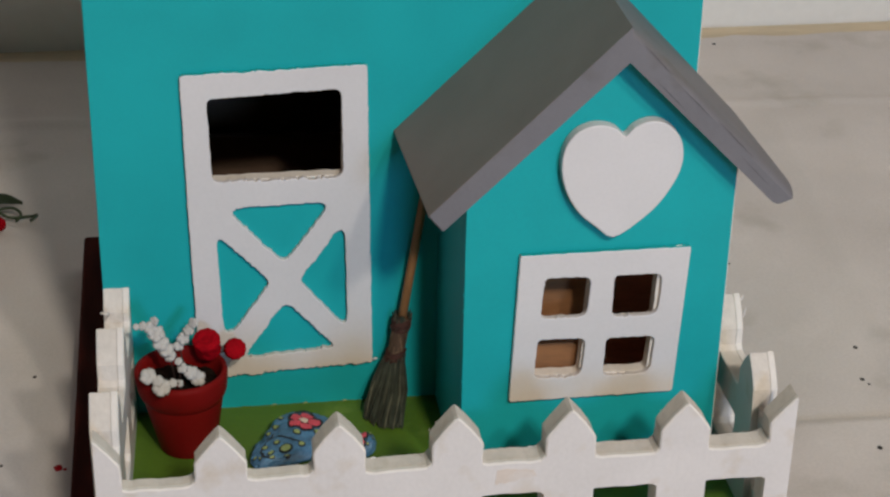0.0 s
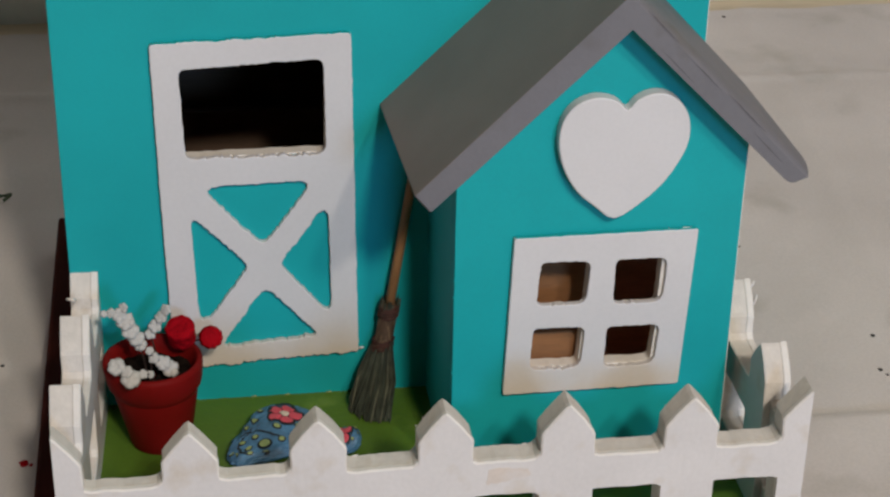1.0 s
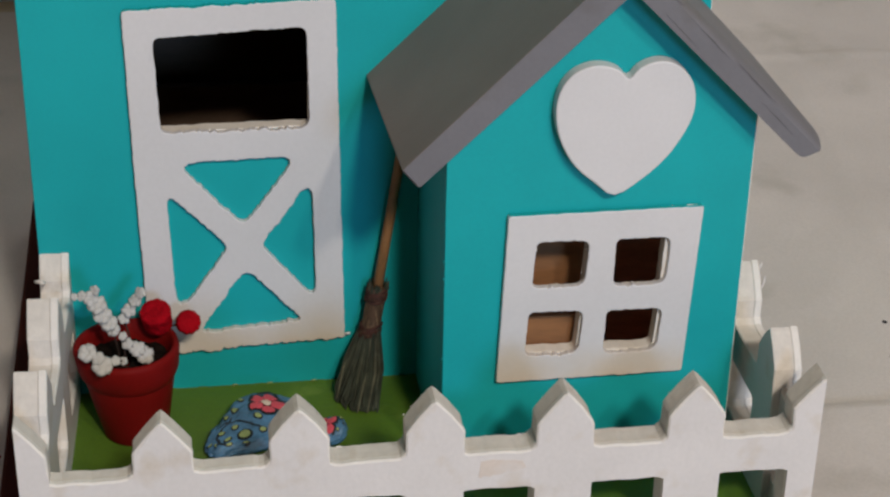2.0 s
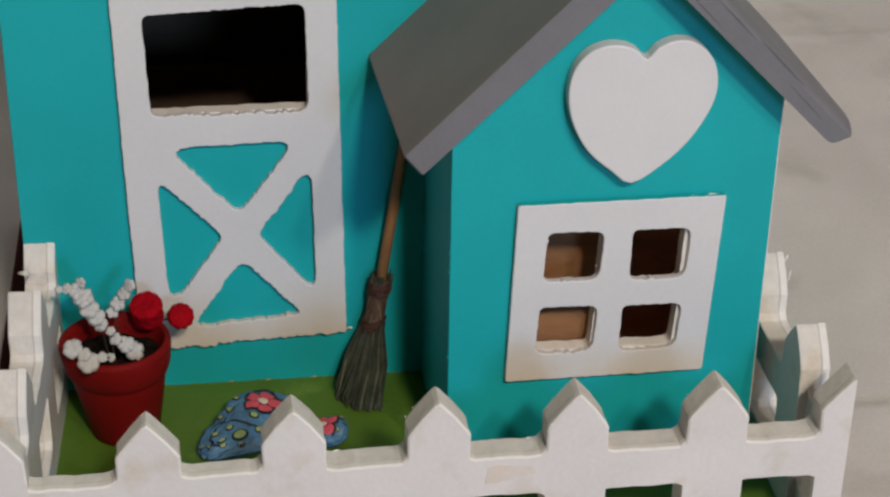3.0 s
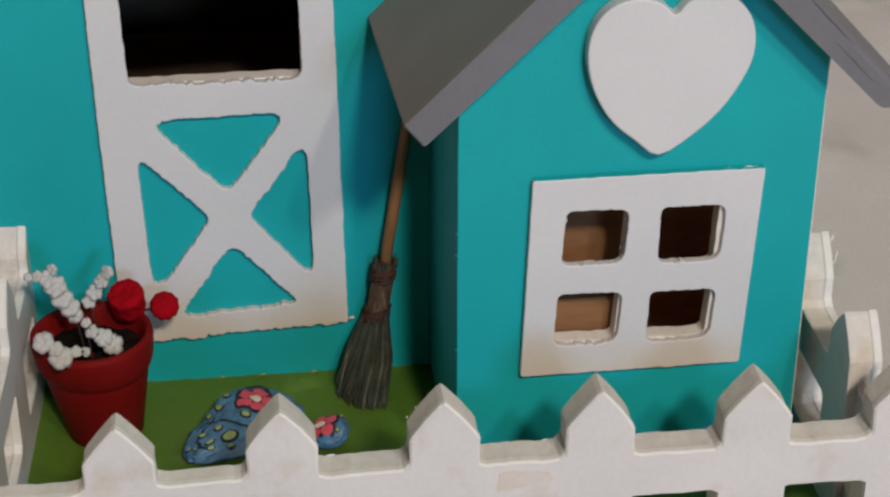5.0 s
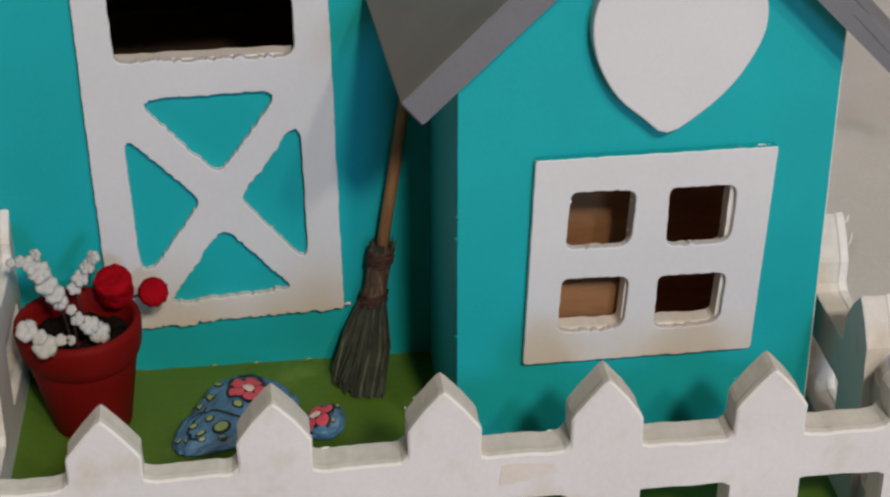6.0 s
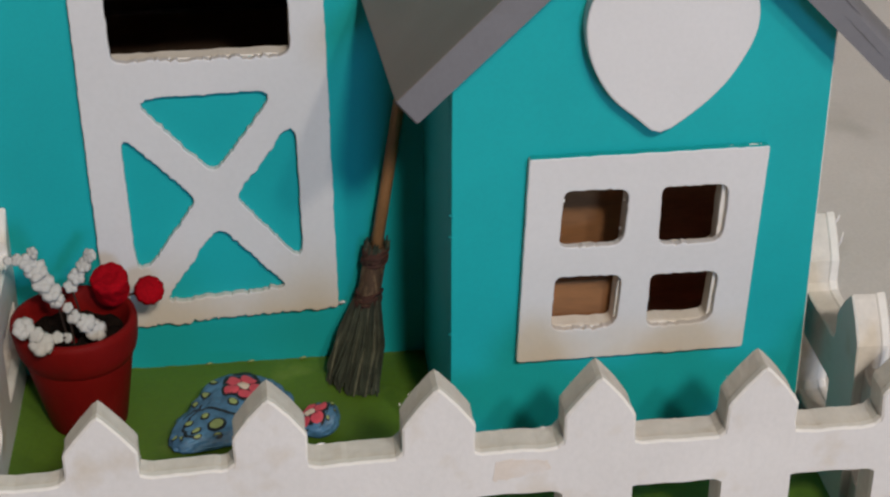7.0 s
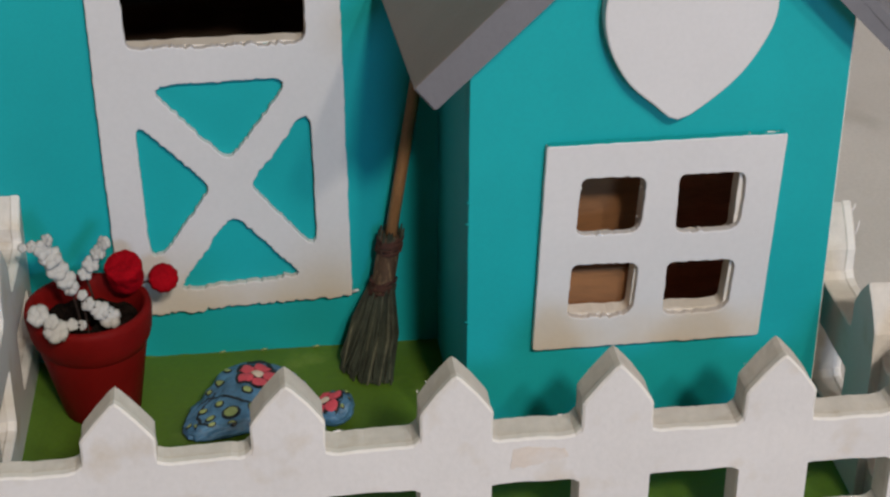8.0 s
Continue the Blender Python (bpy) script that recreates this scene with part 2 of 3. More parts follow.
def lathe(profile, centre, steps=48, bm=None):
    """A body turned from rows of radius and height."""
    bm = bm or bmesh.new()
    cx, cy, cz = centre
    rings = []
    for r, z in profile:
        rings.append([bm.verts.new((cx + r * math.cos(2 * math.pi * i / steps), cy + r * math.sin(2 * math.pi * i / steps), cz + z)) for i in range(steps)])
    for a, c in zip(rings, rings[1:]):
        for i in range(steps):
            j = (i + 1) % steps
            bm.faces.new((a[i], a[j], c[j], c[i]))
    bm.faces.new(rings[0])
    bm.faces.new(rings[-1])
    return bm


def tube(points, radii, steps=8, bm=None):
    """A rod along points, with a radius at each."""
    bm = bm or bmesh.new()
    pts = [Vector(p) for p in points]
    rings = []
    for i, (p, r) in enumerate(zip(pts, radii)):
        d = (pts[min(i + 1, len(pts) - 1)] - pts[max(i - 1, 0)]).normalized()
        u = d.orthogonal().normalized() if abs(d.z) < 0.2 else d.cross(Vector((0, 1, 0))).normalized()
        v = d.cross(u)
        rings.append([bm.verts.new(p + (u * math.cos(2 * math.pi * k / steps) + v * math.sin(2 * math.pi * k / steps)) * r) for k in range(steps)])
    for a, c in zip(rings, rings[1:]):
        for i in range(steps):
            j = (i + 1) % steps
            bm.faces.new((a[i], a[j], c[j], c[i]))
    bm.faces.new(rings[0])
    bm.faces.new(rings[-1])
    return bm


def blob(centre, size, bm=None, lumps=0.0, freq=8.0, turn=None, detail=2):
    """A lumpy ball."""
    bm = bm or bmesh.new()
    r = bmesh.ops.create_icosphere(bm, subdivisions=detail, radius=1)
    for v in r["verts"]:
        d = v.co.copy()
        k = 1 + lumps * noise.noise(d * freq * 0.3 + Vector(centre) * 13)
        q = Vector((d.x * size[0], d.y * size[1], d.z * size[2])) * k
        v.co = Vector(centre) + (turn @ q if turn else q)
    return bm


def repaint(bm, rule):
    for f in bm.faces:
        f.material_index = rule(f)
    return bm


# ---------------------------------------------------------------- the room and the table
TABLE = -0.19
# The unseen floor, side walls and ceiling are toned to set bounced light.
solid("floor", box(-11, 11, -26, 6.2, -8.0, -7.7), BROWN_FLOOR, "unseen brown room floor, kept dark to hold down bounced light", "floor", kind="structure")
solid("wall_north", box(-11, 11, 5.91, 6.2, -7.7, 17), PLASTER, "off-white painted plaster wall behind the table", "wall", kind="structure")
# The opening and its window are unseen, added to hold the blue fill.
solid("wall_south", upright(cut_sheet([(-11, -7.7), (11, -7.7), (11, 17), (-11, 17)], [[(1.8, 3.1), (1.8, 10.5), (9.2, 10.5), (9.2, 3.1)]], 0.5, 0.01), -25.5), ROOM, "beige painted plaster wall with an opening added for the fill lamp", "wall", kind="structure")
window = thing("fill_window", (5.5, -25.75, 3.1), "unseen white window frame added round the fill lamp", "window", kind="structure")
part("window_frame", upright(cut_sheet([(1.8, 3.1), (9.2, 3.1), (9.2, 10.5), (1.8, 10.5)], [[(2.5, 3.8), (2.5, 9.8), (8.5, 9.8), (8.5, 3.8)]], 0.4, 0.03), -25.52), PLASTER, window)
solid("wall_west", box(-11.5, -11, -26, 6.2, -7.7, 17), DIM_ROOM, "unseen wall, kept dark to hold down bounced light", "wall", kind="structure")
solid("wall_east", box(11, 11.5, -26, 6.2, -7.7, 17), ROOM, "beige painted plaster wall", "wall", kind="structure")
solid("ceiling", box(-11.5, 11.5, -26, 6.2, 17, 17.3), DIM_ROOM, "unseen ceiling, kept dark to hold down bounced light", "ceiling", kind="structure")

table = thing("work_table", (0, 0, -7.7), "pale wooden work table with its back edge showing past a cloth", "table")
part("tabletop", box(-9, 9, -5.2, 5.89, TABLE - 0.36, TABLE - 0.075, 0.02), PINE, table)
for lx in (-8.6, 8.6):
    for ly in (-4.8, 5.2):
        part("leg", box(lx - 0.25, lx + 0.25, ly - 0.25, ly + 0.25, -7.7, TABLE - 0.36, 0.02), PINE, table)


def cloth_height(x, y):
    h = 0.024 * noise.noise(Vector((x * 0.9, y * 0.9, 2.0))) + 0.020 * noise.noise(Vector((x * 2.6, y * 2.1, 5.0))) + 0.004 * noise.noise(Vector((x * 7, y * 6, 1.0)))
    fold = 0.62 - 0.05 * (x - 1.5) + 0.02 * noise.noise(Vector((x * 2, 0, 3)))
    h += 0.034 * min(1.0, max(0.0, (fold - y) / 0.035)) * min(1.0, max(0.0, (x - 1.15) / 0.2))
    h += 0.016 * math.exp(-((y - 4.42 + 0.03 * x) / 0.05) ** 2) + 0.010 * math.exp(-((x - 2.05 - 0.1 * y) / 0.06) ** 2)
    near = max(0.0, 1 - max(abs(x + 0.385) - 1.5, abs(y - 1.0) - 1.6, 0.0) / 0.4)
    return TABLE - 0.002 + (h - 0.006) * (1 - near) * 0.9


def spaced(stops, steps):
    out = []
    for (a, b), n in zip(zip(stops, stops[1:]), steps):
        out += [a + (b - a) * i / n for i in range(n)]
    return out + [stops[-1]]


def drop_cloth():
    bm = bmesh.new()
    xs = spaced([-8.5, -3.2, 4.4, 8.5], [24, 190, 20])
    ys = spaced([-5.1, -0.8, 5.53], [24, 180])
    rows = [[bm.verts.new((x, y + (0.02 * noise.noise(Vector((x * 1.5, 0, 9))) if y == ys[-1] else 0), cloth_height(x, y))) for x in xs] for y in ys]
    for a, c in zip(rows, rows[1:]):
        for i in range(len(xs) - 1):
            bm.faces.new((a[i], a[i + 1], c[i + 1], c[i]))
    return solid("drop_cloth", bm, CLOTH, "creased grey-beige canvas drop cloth spread on the table", "cloth", smooth=True)


drop_cloth()

# ---------------------------------------------------------------- the base
board = thing("base_board", (-0.385, 1.0, TABLE), "dark red-brown stained wooden base board with a green painted yard", "board")
part("plank", box(-1.81, 1.04, -0.532, 2.53, TABLE, -0.004, 0.015), STAIN, board, "dark stained wood")
part("yard", cut_sheet(rough([(-1.56, -0.41), (0.96, -0.41), (0.96, 0.80), (-1.56, 0.80)], 0.1, 0.006), [], 0.008, 0.002), GREEN, board, "mottled green painted ground").location.z += -0.0004

# ---------------------------------------------------------------- the tall house
WALL_Y = 0.757
DOOR_HOLE = [(-1.166, 1.129), (-0.611, 1.133), (-0.608, 1.550), (-1.180, 1.525)]
house = thing("tall_house", (-0.37, 1.5, 0), "tall turquoise painted wooden model house with a white barn door", "model house")


def faced_wall(outline, holes, face, thick, name, parent):
    bm = upright(cut_sheet(outline, holes, thick, 0.004), face + thick)

    def rule(f):
        if f.normal.y > 0.6:
            return 1
        if f.normal.x > 0.3 and all(v.co.x > max(p[0] for p in outline) - 0.03 for v in f.verts):
            return 2
        for h in holes:
            xs, zs = [p[0] for p in h], [p[1] for p in h]
            if all(min(xs) - 0.02 < v.co.x < max(xs) + 0.02 and min(zs) - 0.02 < v.co.z < max(zs) + 0.02 for v in f.verts):
                return 2
        return 0

    bmesh.ops.recalc_face_normals(bm, faces=bm.faces)
    return part(name, repaint(bm, rule), [TEAL, RAW, EDGE], parent)


# The unseen upper part is this tall to shade the cloth behind.
TOP = 4.6
faced_wall(rough([(-1.643, 0.0), (0.908, 0.0), (0.908, TOP), (-1.643, TOP)], 0.08, 0.004, 3.0), [rough(DOOR_HOLE, 0.03, 0.006, 8)], WALL_Y, 0.06, "front_wall", house)


def side_wall(name, x0, x1, y0, y1, z0, z1, inner, parent, bare=None):
    bm = box(x0, x1, y0, y1, z0, z1)
    bmesh.ops.recalc_face_normals(bm, faces=bm.faces)
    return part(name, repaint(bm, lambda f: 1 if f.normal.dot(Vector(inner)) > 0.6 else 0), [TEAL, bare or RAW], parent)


side_wall("side_wall", -1.643, -1.583, WALL_Y + 0.06, 2.40, 0, TOP, (1, 0, 0), house, RAW_LIFTED)
side_wall("side_wall", 0.848, 0.908, WALL_Y + 0.06, 2.40, 0, TOP, (-1, 0, 0), house, RAW_LIFTED)
side_wall("back_wall", -1.643, 0.908, 2.40, 2.46, 0, TOP, (0, -1, 0), house, SHADE_BROWN)
side_wall("top_panel", -1.643, 0.908, WALL_Y, 2.46, TOP, TOP + 0.06, (0, 0, -1), house, RAW_LIFTED)
part("house_floor", box(-1.583, 0.848, WALL_Y + 0.06, 2.40, 0.0, 0.03), RAW_LIFTED, house)
# Added, and kept low, so only a small lit patch shows inside.
part("patch_board", box(-1.583, 0.848, 1.98, 2.02, 0.03, 0.78), SHADE_BROWN, house, "low inner board added to hold a lit patch")


def top_painted(bm, z):
    """The upper edge carries the wall's colour."""
    bmesh.ops.recalc_face_normals(bm, faces=bm.faces)
    return repaint(bm, lambda f: 1 if f.normal.z > 0.8 and f.calc_center_median().z > z else 0)


# the barn door
door_outline = rounded([(-1.246, 0.180), (-0.484, 0.212), (-0.507, 1.641), (-1.275, 1.620), (-1.266, 0.95)], [0.02, 0.012, 0.02, 0.02, 0.3])
door_holes = [
    rounded([(-1.158, 1.135), (-0.608, 1.131), (-0.616, 1.536), (-1.170, 1.511)], [0.03, 0.05, 0.035, 0.03]),
    rounded([(-1.115, 1.010), (-0.865, 0.732), (-0.659, 1.019)], [0.085, 0.05, 0.07]),
    rounded([(-1.153, 0.893), (-1.135, 0.344), (-0.9265, 0.645)], [0.065, 0.13, 0.035]),
    rounded([(-0.604, 0.928), (-0.8036, 0.646), (-0.594, 0.385)], [0.10, 0.03, 0.085]),
    rounded([(-0.865, 0.552), (-1.059, 0.268), (-0.644, 0.301)], [0.06, 0.05, 0.04]),
]


door_bm = upright(cut_sheet(rough(door_outline, 0.011, 0.012, 1), [rough(h, 0.010, 0.011, 2 + i) for i, h in enumerate(door_holes)], 0.028, 0.004), WALL_Y)
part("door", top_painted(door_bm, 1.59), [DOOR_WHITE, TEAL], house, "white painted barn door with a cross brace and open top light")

# ---------------------------------------------------------------- the small house in front
FACE = 0.04
cottage = thing("small_house", (0.345, 0.4, 0), "small turquoise wooden model house with grey gable roof and white heart", "model house")
AX, AZ = 0.385, 1.940
LEFT, RIGHT = -0.195, 0.886
ZL, ZR = AZ - (AX - LEFT) * 0.985, AZ - (RIGHT - AX) * 1.0
PANES = [
    [(0.114, 0.804), (0.304, 0.801), (0.315, 0.984), (0.126, 0.988)],
    [(0.408, 0.795), (0.598, 0.794), (0.606, 0.983), (0.410, 0.985)],
    [(0.099, 0.525), (0.294, 0.522), (0.307, 0.702), (0.108, 0.706)],
    [(0.387, 0.517), (0.584, 0.520), (0.597, 0.695), (0.391, 0.696)],
]
# how far the hand-cut opening in the wall lies below, and inside the right edge of, each light of the frame
CUTS = [(0.030, -0.002), (0.030, 0.014), (0.000, 0.005), (-0.002, 0.010)]
gable = [(LEFT, 0.0), (RIGHT, 0.0), (RIGHT, ZR), (AX, AZ), (LEFT, ZL)]
wall_holes = []
for i, ((ax, az), (bx, bz), (cx, cz), (dx, dz)) in enumerate(PANES):
    low, inside = CUTS[i]
    wall_holes.append(rough(rounded([(ax - 0.02, az - low), (bx - inside, bz - low), (cx - inside, cz + 0.012), (dx - 0.02, dz + 0.012)], 0.02), 0.02, 0.007, 20 + i))
faced_wall(rough(gable, 0.06, 0.004, 5.0), wall_holes, FACE, 0.056, "front_wall", cottage)
side_wall("side_wall", LEFT, LEFT + 0.055, FACE + 0.056, WALL_Y - 0.002, 0, ZL - 0.02, (1, 0, 0), cottage, INNER)
side_wall("side_wall", RIGHT - 0.055, RIGHT, FACE + 0.056, WALL_Y - 0.002, 0, ZR - 0.02, (-1, 0, 0), cottage, INNER)
# Brought forward so lamplight on it shows through the left lights.
part("inner_back", box(LEFT + 0.055, RIGHT - 0.055, 0.62, WALL_Y - 0.002, 0.0, ZL - 0.02), INNER, cottage)
part("house_floor", box(LEFT + 0.055, RIGHT - 0.055, FACE + 0.056, 0.62, 0.0, 0.02), INNER, cottage)
# Two blocks placed to fit the view: lamplight on them fills the left lights.
part("catch_block", box(LEFT + 0.058, 0.385, 0.112, 0.228, 0.02, 0.63, 0.006), BLOCK_BROWN, cottage, "brown block placed behind the window to catch light")
part("catch_board", box(LEFT + 0.058, 0.385, 0.230, 0.270, 0.02, 1.10, 0.006), BLOCK_BROWN, cottage, "brown board placed behind the window to catch light")


def roof_slab(name, inner, outer, radius, back, top):
    """A roof board from the ridge to the eave, as a front outline carried back to the tall house."""
    bm = bmesh.new()
    pts = [(AX, AZ + 0.001), (AX, AZ + 0.140)] + rounded([(AX, AZ + 0.140), outer, inner, (AX, AZ + 0.001)], radius, 4)[5:15]
    ys = [-0.090, -0.084, -0.070, -0.048, -0.020, 0.015] if outer[0] > AX else [-0.090, -0.082]
    soften = [0.044, 0.029, 0.018, 0.009, 0.003, 0.0]
    ys = ys + [ys[-1] + (back - ys[-1]) * i / 10 for i in range(1, 11)]
    rings = []
    c = Vector((sum(p[0] for p in pts) / len(pts), sum(p[1] for p in pts) / len(pts)))
    for k, y in enumerate(ys):
        ring = []
        for x, z in pts:
            d = (c - Vector((x, z))).normalized() * (0.006 if k == 0 and abs(x - AX) > 0.01 else 0)
            if outer[0] > AX and k < 6:
                w = max(0.0, 1 - (AZ + 0.140 - (x - AX) - z) / 0.055)
                d = Vector((-0.5 if x > AX + 0.01 else 0.0, -0.7)) * soften[k] * min(w, 1.0)
            away, reach = abs(x - AX) / 0.75, (y + 0.09) / 0.84
            if outer[0] > AX:
                d = d + Vector((0.0, -0.035 * max(0.0, (away - 0.35) / 0.6) * reach))
            else:
                d = d + Vector((0.013 - 0.031 * reach, 0.008 - 0.015 * reach)) * away + Vector((-0.010, 0.008)) * (1 - away) * (1.0 if abs(x - AX) > 0.001 else 0.0)
            ring.append(bm.verts.new((x + d.x, y, z + d.y)))
        rings.append(ring)
    for a, b in zip(rings, rings[1:]):
        for i in range(len(a)):
            j = (i + 1) % len(a)
            bm.faces.new((a[i], a[j], b[j], b[i]))
    bm.faces.new(rings[0])
    bm.faces.new(rings[-1])
    bmesh.ops.recalc_face_normals(bm, faces=bm.faces)
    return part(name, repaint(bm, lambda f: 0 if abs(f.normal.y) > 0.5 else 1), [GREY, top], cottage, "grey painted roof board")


roof_slab("roof_board", (-0.318, 1.262), (-0.378, 1.332), 0.008, WALL_Y - 0.002, GREY_WARM_LIT)
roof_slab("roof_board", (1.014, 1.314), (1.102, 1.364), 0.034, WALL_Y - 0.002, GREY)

SCUFF = material("dark_scuffed_paint", (0.095, 0.085, 0.088), 0.65, 0.2, 60, 500, 0.3, 0.0003)
for k0, k1, off, w in ((0.05, 0.17, 0.118, 0.0035), (0.20, 0.34, 0.100, 0.0025), (0.36, 0.52, 0.108, 0.003), (0.46, 0.60, 0.060, 0.002), (0.10, 0.24, 0.030, 0.002)):
    a, b = Vector((AX + k0, AZ + off - k0)), Vector((AX + k1, AZ + off - 0.006 - k1))
    side = Vector((b.y - a.y, a.x - b.x)).normalized() * w
    part("scuff", upright(cut_sheet(rough([tuple(a), tuple(a.lerp(b, 0.5) + side), tuple(b), tuple(a.lerp(b, 0.5) - side)], 0.012, 0.004, k0 * 40), [], 0.0012, 0.0003), -0.0898), SCUFF, cottage)

win_bm = upright(cut_sheet(rough(rounded([(-0.001, 0.418), (0.688, 0.424), (0.716, 1.100), (0.022, 1.096)], 0.012), 0.014, 0.004, 31), [rough(rounded(p, [0.03, 0.045, 0.035, 0.025]), 0.010, 0.008, 40 + i) for i, p in enumerate(PANES)], 0.028, 0.004), FACE)
part("window_backing", upright(cut_sheet(rounded([(0.012, 0.432), (0.676, 0.438), (0.702, 1.084), (0.034, 1.082)], 0.02), wall_holes, 0.006, 0.001), FACE), EDGE, cottage, "white cut edge round the lights")
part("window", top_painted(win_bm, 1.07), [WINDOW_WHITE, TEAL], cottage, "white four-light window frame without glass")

HEART = [(0.384, 1.172), (0.312, 1.222), (0.242, 1.285), (0.193, 1.365), (0.168, 1.445), (0.164, 1.520), (0.182, 1.585), (0.222, 1.632), (0.277, 1.655), (0.330, 1.654), (0.375, 1.636), (0.408, 1.606), (0.440, 1.640), (0.490, 1.663), (0.545, 1.661), (0.595, 1.630), (0.630, 1.580), (0.643, 1.515), (0.635, 1.450), (0.603, 1.378), (0.555, 1.305), (0.480, 1.232)]


def smooth_loop(points, steps=3):
    out, n = [], len(points)
    for i in range(n):
        p0, p1, p2, p3 = (Vector(points[(i + k) % n]) for k in (-1, 0, 1, 2))
        for j in range(steps):
            t = j / steps
            q = 0.5 * (2 * p1 + (p2 - p0) * t + (2 * p0 - 5 * p1 + 4 * p2 - p3) * t * t + (3 * p1 - p0 - 3 * p2 + p3) * t ** 3)
            out.append((q.x, q.y))
    return out


part("heart", upright(cut_sheet(smooth_loop(HEART), [], 0.055, 0.006), FACE), WHITE, cottage, "white wooden heart")

# ---------------------------------------------------------------- the picket fence
TIP, SHOULDER, RAIL_TOP, RAIL_LOW, HALF = 0.702, 0.590, 0.490, 0.338, 0.098
PITCH = 0.4485


def clipped(o, q, limit, side):
    """The outline cut off at x = limit, keeping what lies on the given side of it."""
    oo, qq = [], []
    for i in range(len(o)):
        (ax, az), (bx, bz) = o[i - 1], o[i]
        ain, bin_ = (ax - limit) * side >= 0, (bx - limit) * side >= 0
        if ain != bin_:
            t = (limit - ax) / (bx - ax)
            oo.append((limit, az + (bz - az) * t))
            qq.append((0, -0.004 if az + (bz - az) * t > RAIL_TOP else 0))
        if bin_:
            oo.append(o[i])
            qq.append(q[i])
    return oo, qq


def picket_outline(x, seed):
    """The outline and the softening of a pointed picket; where it meets a rail its edges stay sharp."""
    o, q = [], []
    b = 0.006
    for px, pz, dx, dz in (
        (x - HALF, 0.0, 0, 0), (x + HALF, 0.0, 0, 0), (x + HALF, RAIL_TOP, 0, 0), (x + HALF, RAIL_TOP + 0.03, -b, 0), (x + HALF, SHOULDER - 0.01, -b, 0), (x + HALF - 0.008, SHOULDER + 0.006, -b, -b * 0.5),
        (x + 0.055, SHOULDER + 0.056, -b * 0.7, -b * 0.7), (x + 0.014, TIP - 0.010, -b * 0.4, -b), (x, TIP, 0, -b), (x - 0.014, TIP - 0.010, b * 0.4, -b), (x - 0.055, SHOULDER + 0.054, b * 0.7, -b * 0.7),
        (x - HALF + 0.008, SHOULDER + 0.006, b, -b * 0.5), (x - HALF, SHOULDER - 0.01, b, 0), (x - HALF, RAIL_TOP + 0.03, b, 0), (x - HALF, RAIL_TOP, 0, 0),
    ):
        if pz > RAIL_TOP + 0.04:
            px += 0.006 * noise.noise(Vector((px * 7, pz * 7, seed)))
            pz += 0.006 * noise.noise(Vector((px * 7, pz * 7, seed + 9)))
        o.append((px, pz))
        q.append((dx, dz))
    return o, q


def fence_panel(centres, end, label, thick, seed, thin=0, sag=(), cut=0.0):
    """A cut panel along x from 0 to end, in its own axes: pointed pickets with an upper and a lower rail between them."""
    panel = thing("fence_panel", (0, 0, 0), label, "fence", "picket fence round the yard")
    for i, c in enumerate(centres):
        o, q = picket_outline(c, seed + i * 3.1)
        if c - HALF < 0:
            o, q = clipped(o, q, 0.0, 1)
        if c + HALF > end:
            o, q = clipped(o, q, end, -1)
        part("picket", prism([(px, pz - (0.014 if thin and i == 1 and pz > RAIL_TOP + 0.04 else cut if i == 2 and pz > RAIL_TOP + 0.04 else 0)) for px, pz in o], 0.0, thick - (0.018 if i < thin else 0), q), [FENCE_WHITE, CUT_CREAM, CORE], panel)
    stops = [0.0] + [v for c in centres for v in (c - HALF, c + HALF)] + [end]
    for n, (a, c) in enumerate(zip(stops[::2], stops[1::2])):
        if c - a < 0.01:
            continue
        for lo, hi in ((RAIL_LOW, RAIL_TOP), (0.0, 0.13)):
            b, k = 0.006, 14
            top, low = [], []
            for j in range(k + 1):
                x = a + (c - a) * j / k
                curl = 0.020 * (max(0.0, 1 - (c - x) / 0.030) ** 2 + 0.3 * max(0.0, 1 - (x - a) / 0.02) ** 2)
                wob = 0.005 * noise.noise(Vector((x * 9, hi * 9, seed))) + 0.003 * noise.noise(Vector((x * 40, hi * 9, seed)))
                top.append((x, hi + curl + wob - (sag[n] if sag and lo > 0 else 0.0)))
                low.append((x, lo + (0.004 * noise.noise(Vector((x * 12, lo * 9, seed + 4))) - curl * 0.6 if lo > 0 else 0.0)))
            part("rail", prism(low + top[::-1], 0.0, thick - (0.028 if n <= thin else 0), [(0, b if lo > 0 else 0)] * len(low) + [(0, -b)] * len(top)), [FENCE_WHITE, CUT_CREAM, CORE], panel)
    return panel


FL = -1.660
SHIFT = [0.0, 0.017, 0.014, 0.016, 0.008, 0.009, 0.0]
SAG = [0.0, 0.018, 0.0, 0.006, 0.003, 0.006, 0.004, 0.0]
front = fence_panel([i * PITCH + SHIFT[i] for i in range(7)], 6 * PITCH, "white painted picket fence panel along the front edge", 0.112, 1.0, 2, SAG)
front.matrix_basis = pose(FL * S, -0.527 * S, 0.0004)
right_side = fence_panel([0.235, 0.720, 1.200], 1.168, "white painted picket fence panel beside the small house", 0.100, 21.0)
right_side.matrix_basis = pose(1.038 * S, -0.4135 * S, 0.0004, 0, 0, 90)
left_side = fence_panel([0.235, 0.720, 1.200], 1.168, "white painted picket fence panel beside the flower pot", 0.110, 41.0, cut=0.030)
left_side.matrix_basis = pose(-1.577 * S, -0.4135 * S, 0.0004, 0, 0, 87.8)

# ---------------------------------------------------------------- the flower pot
PX, PY = -1.330, 0.480
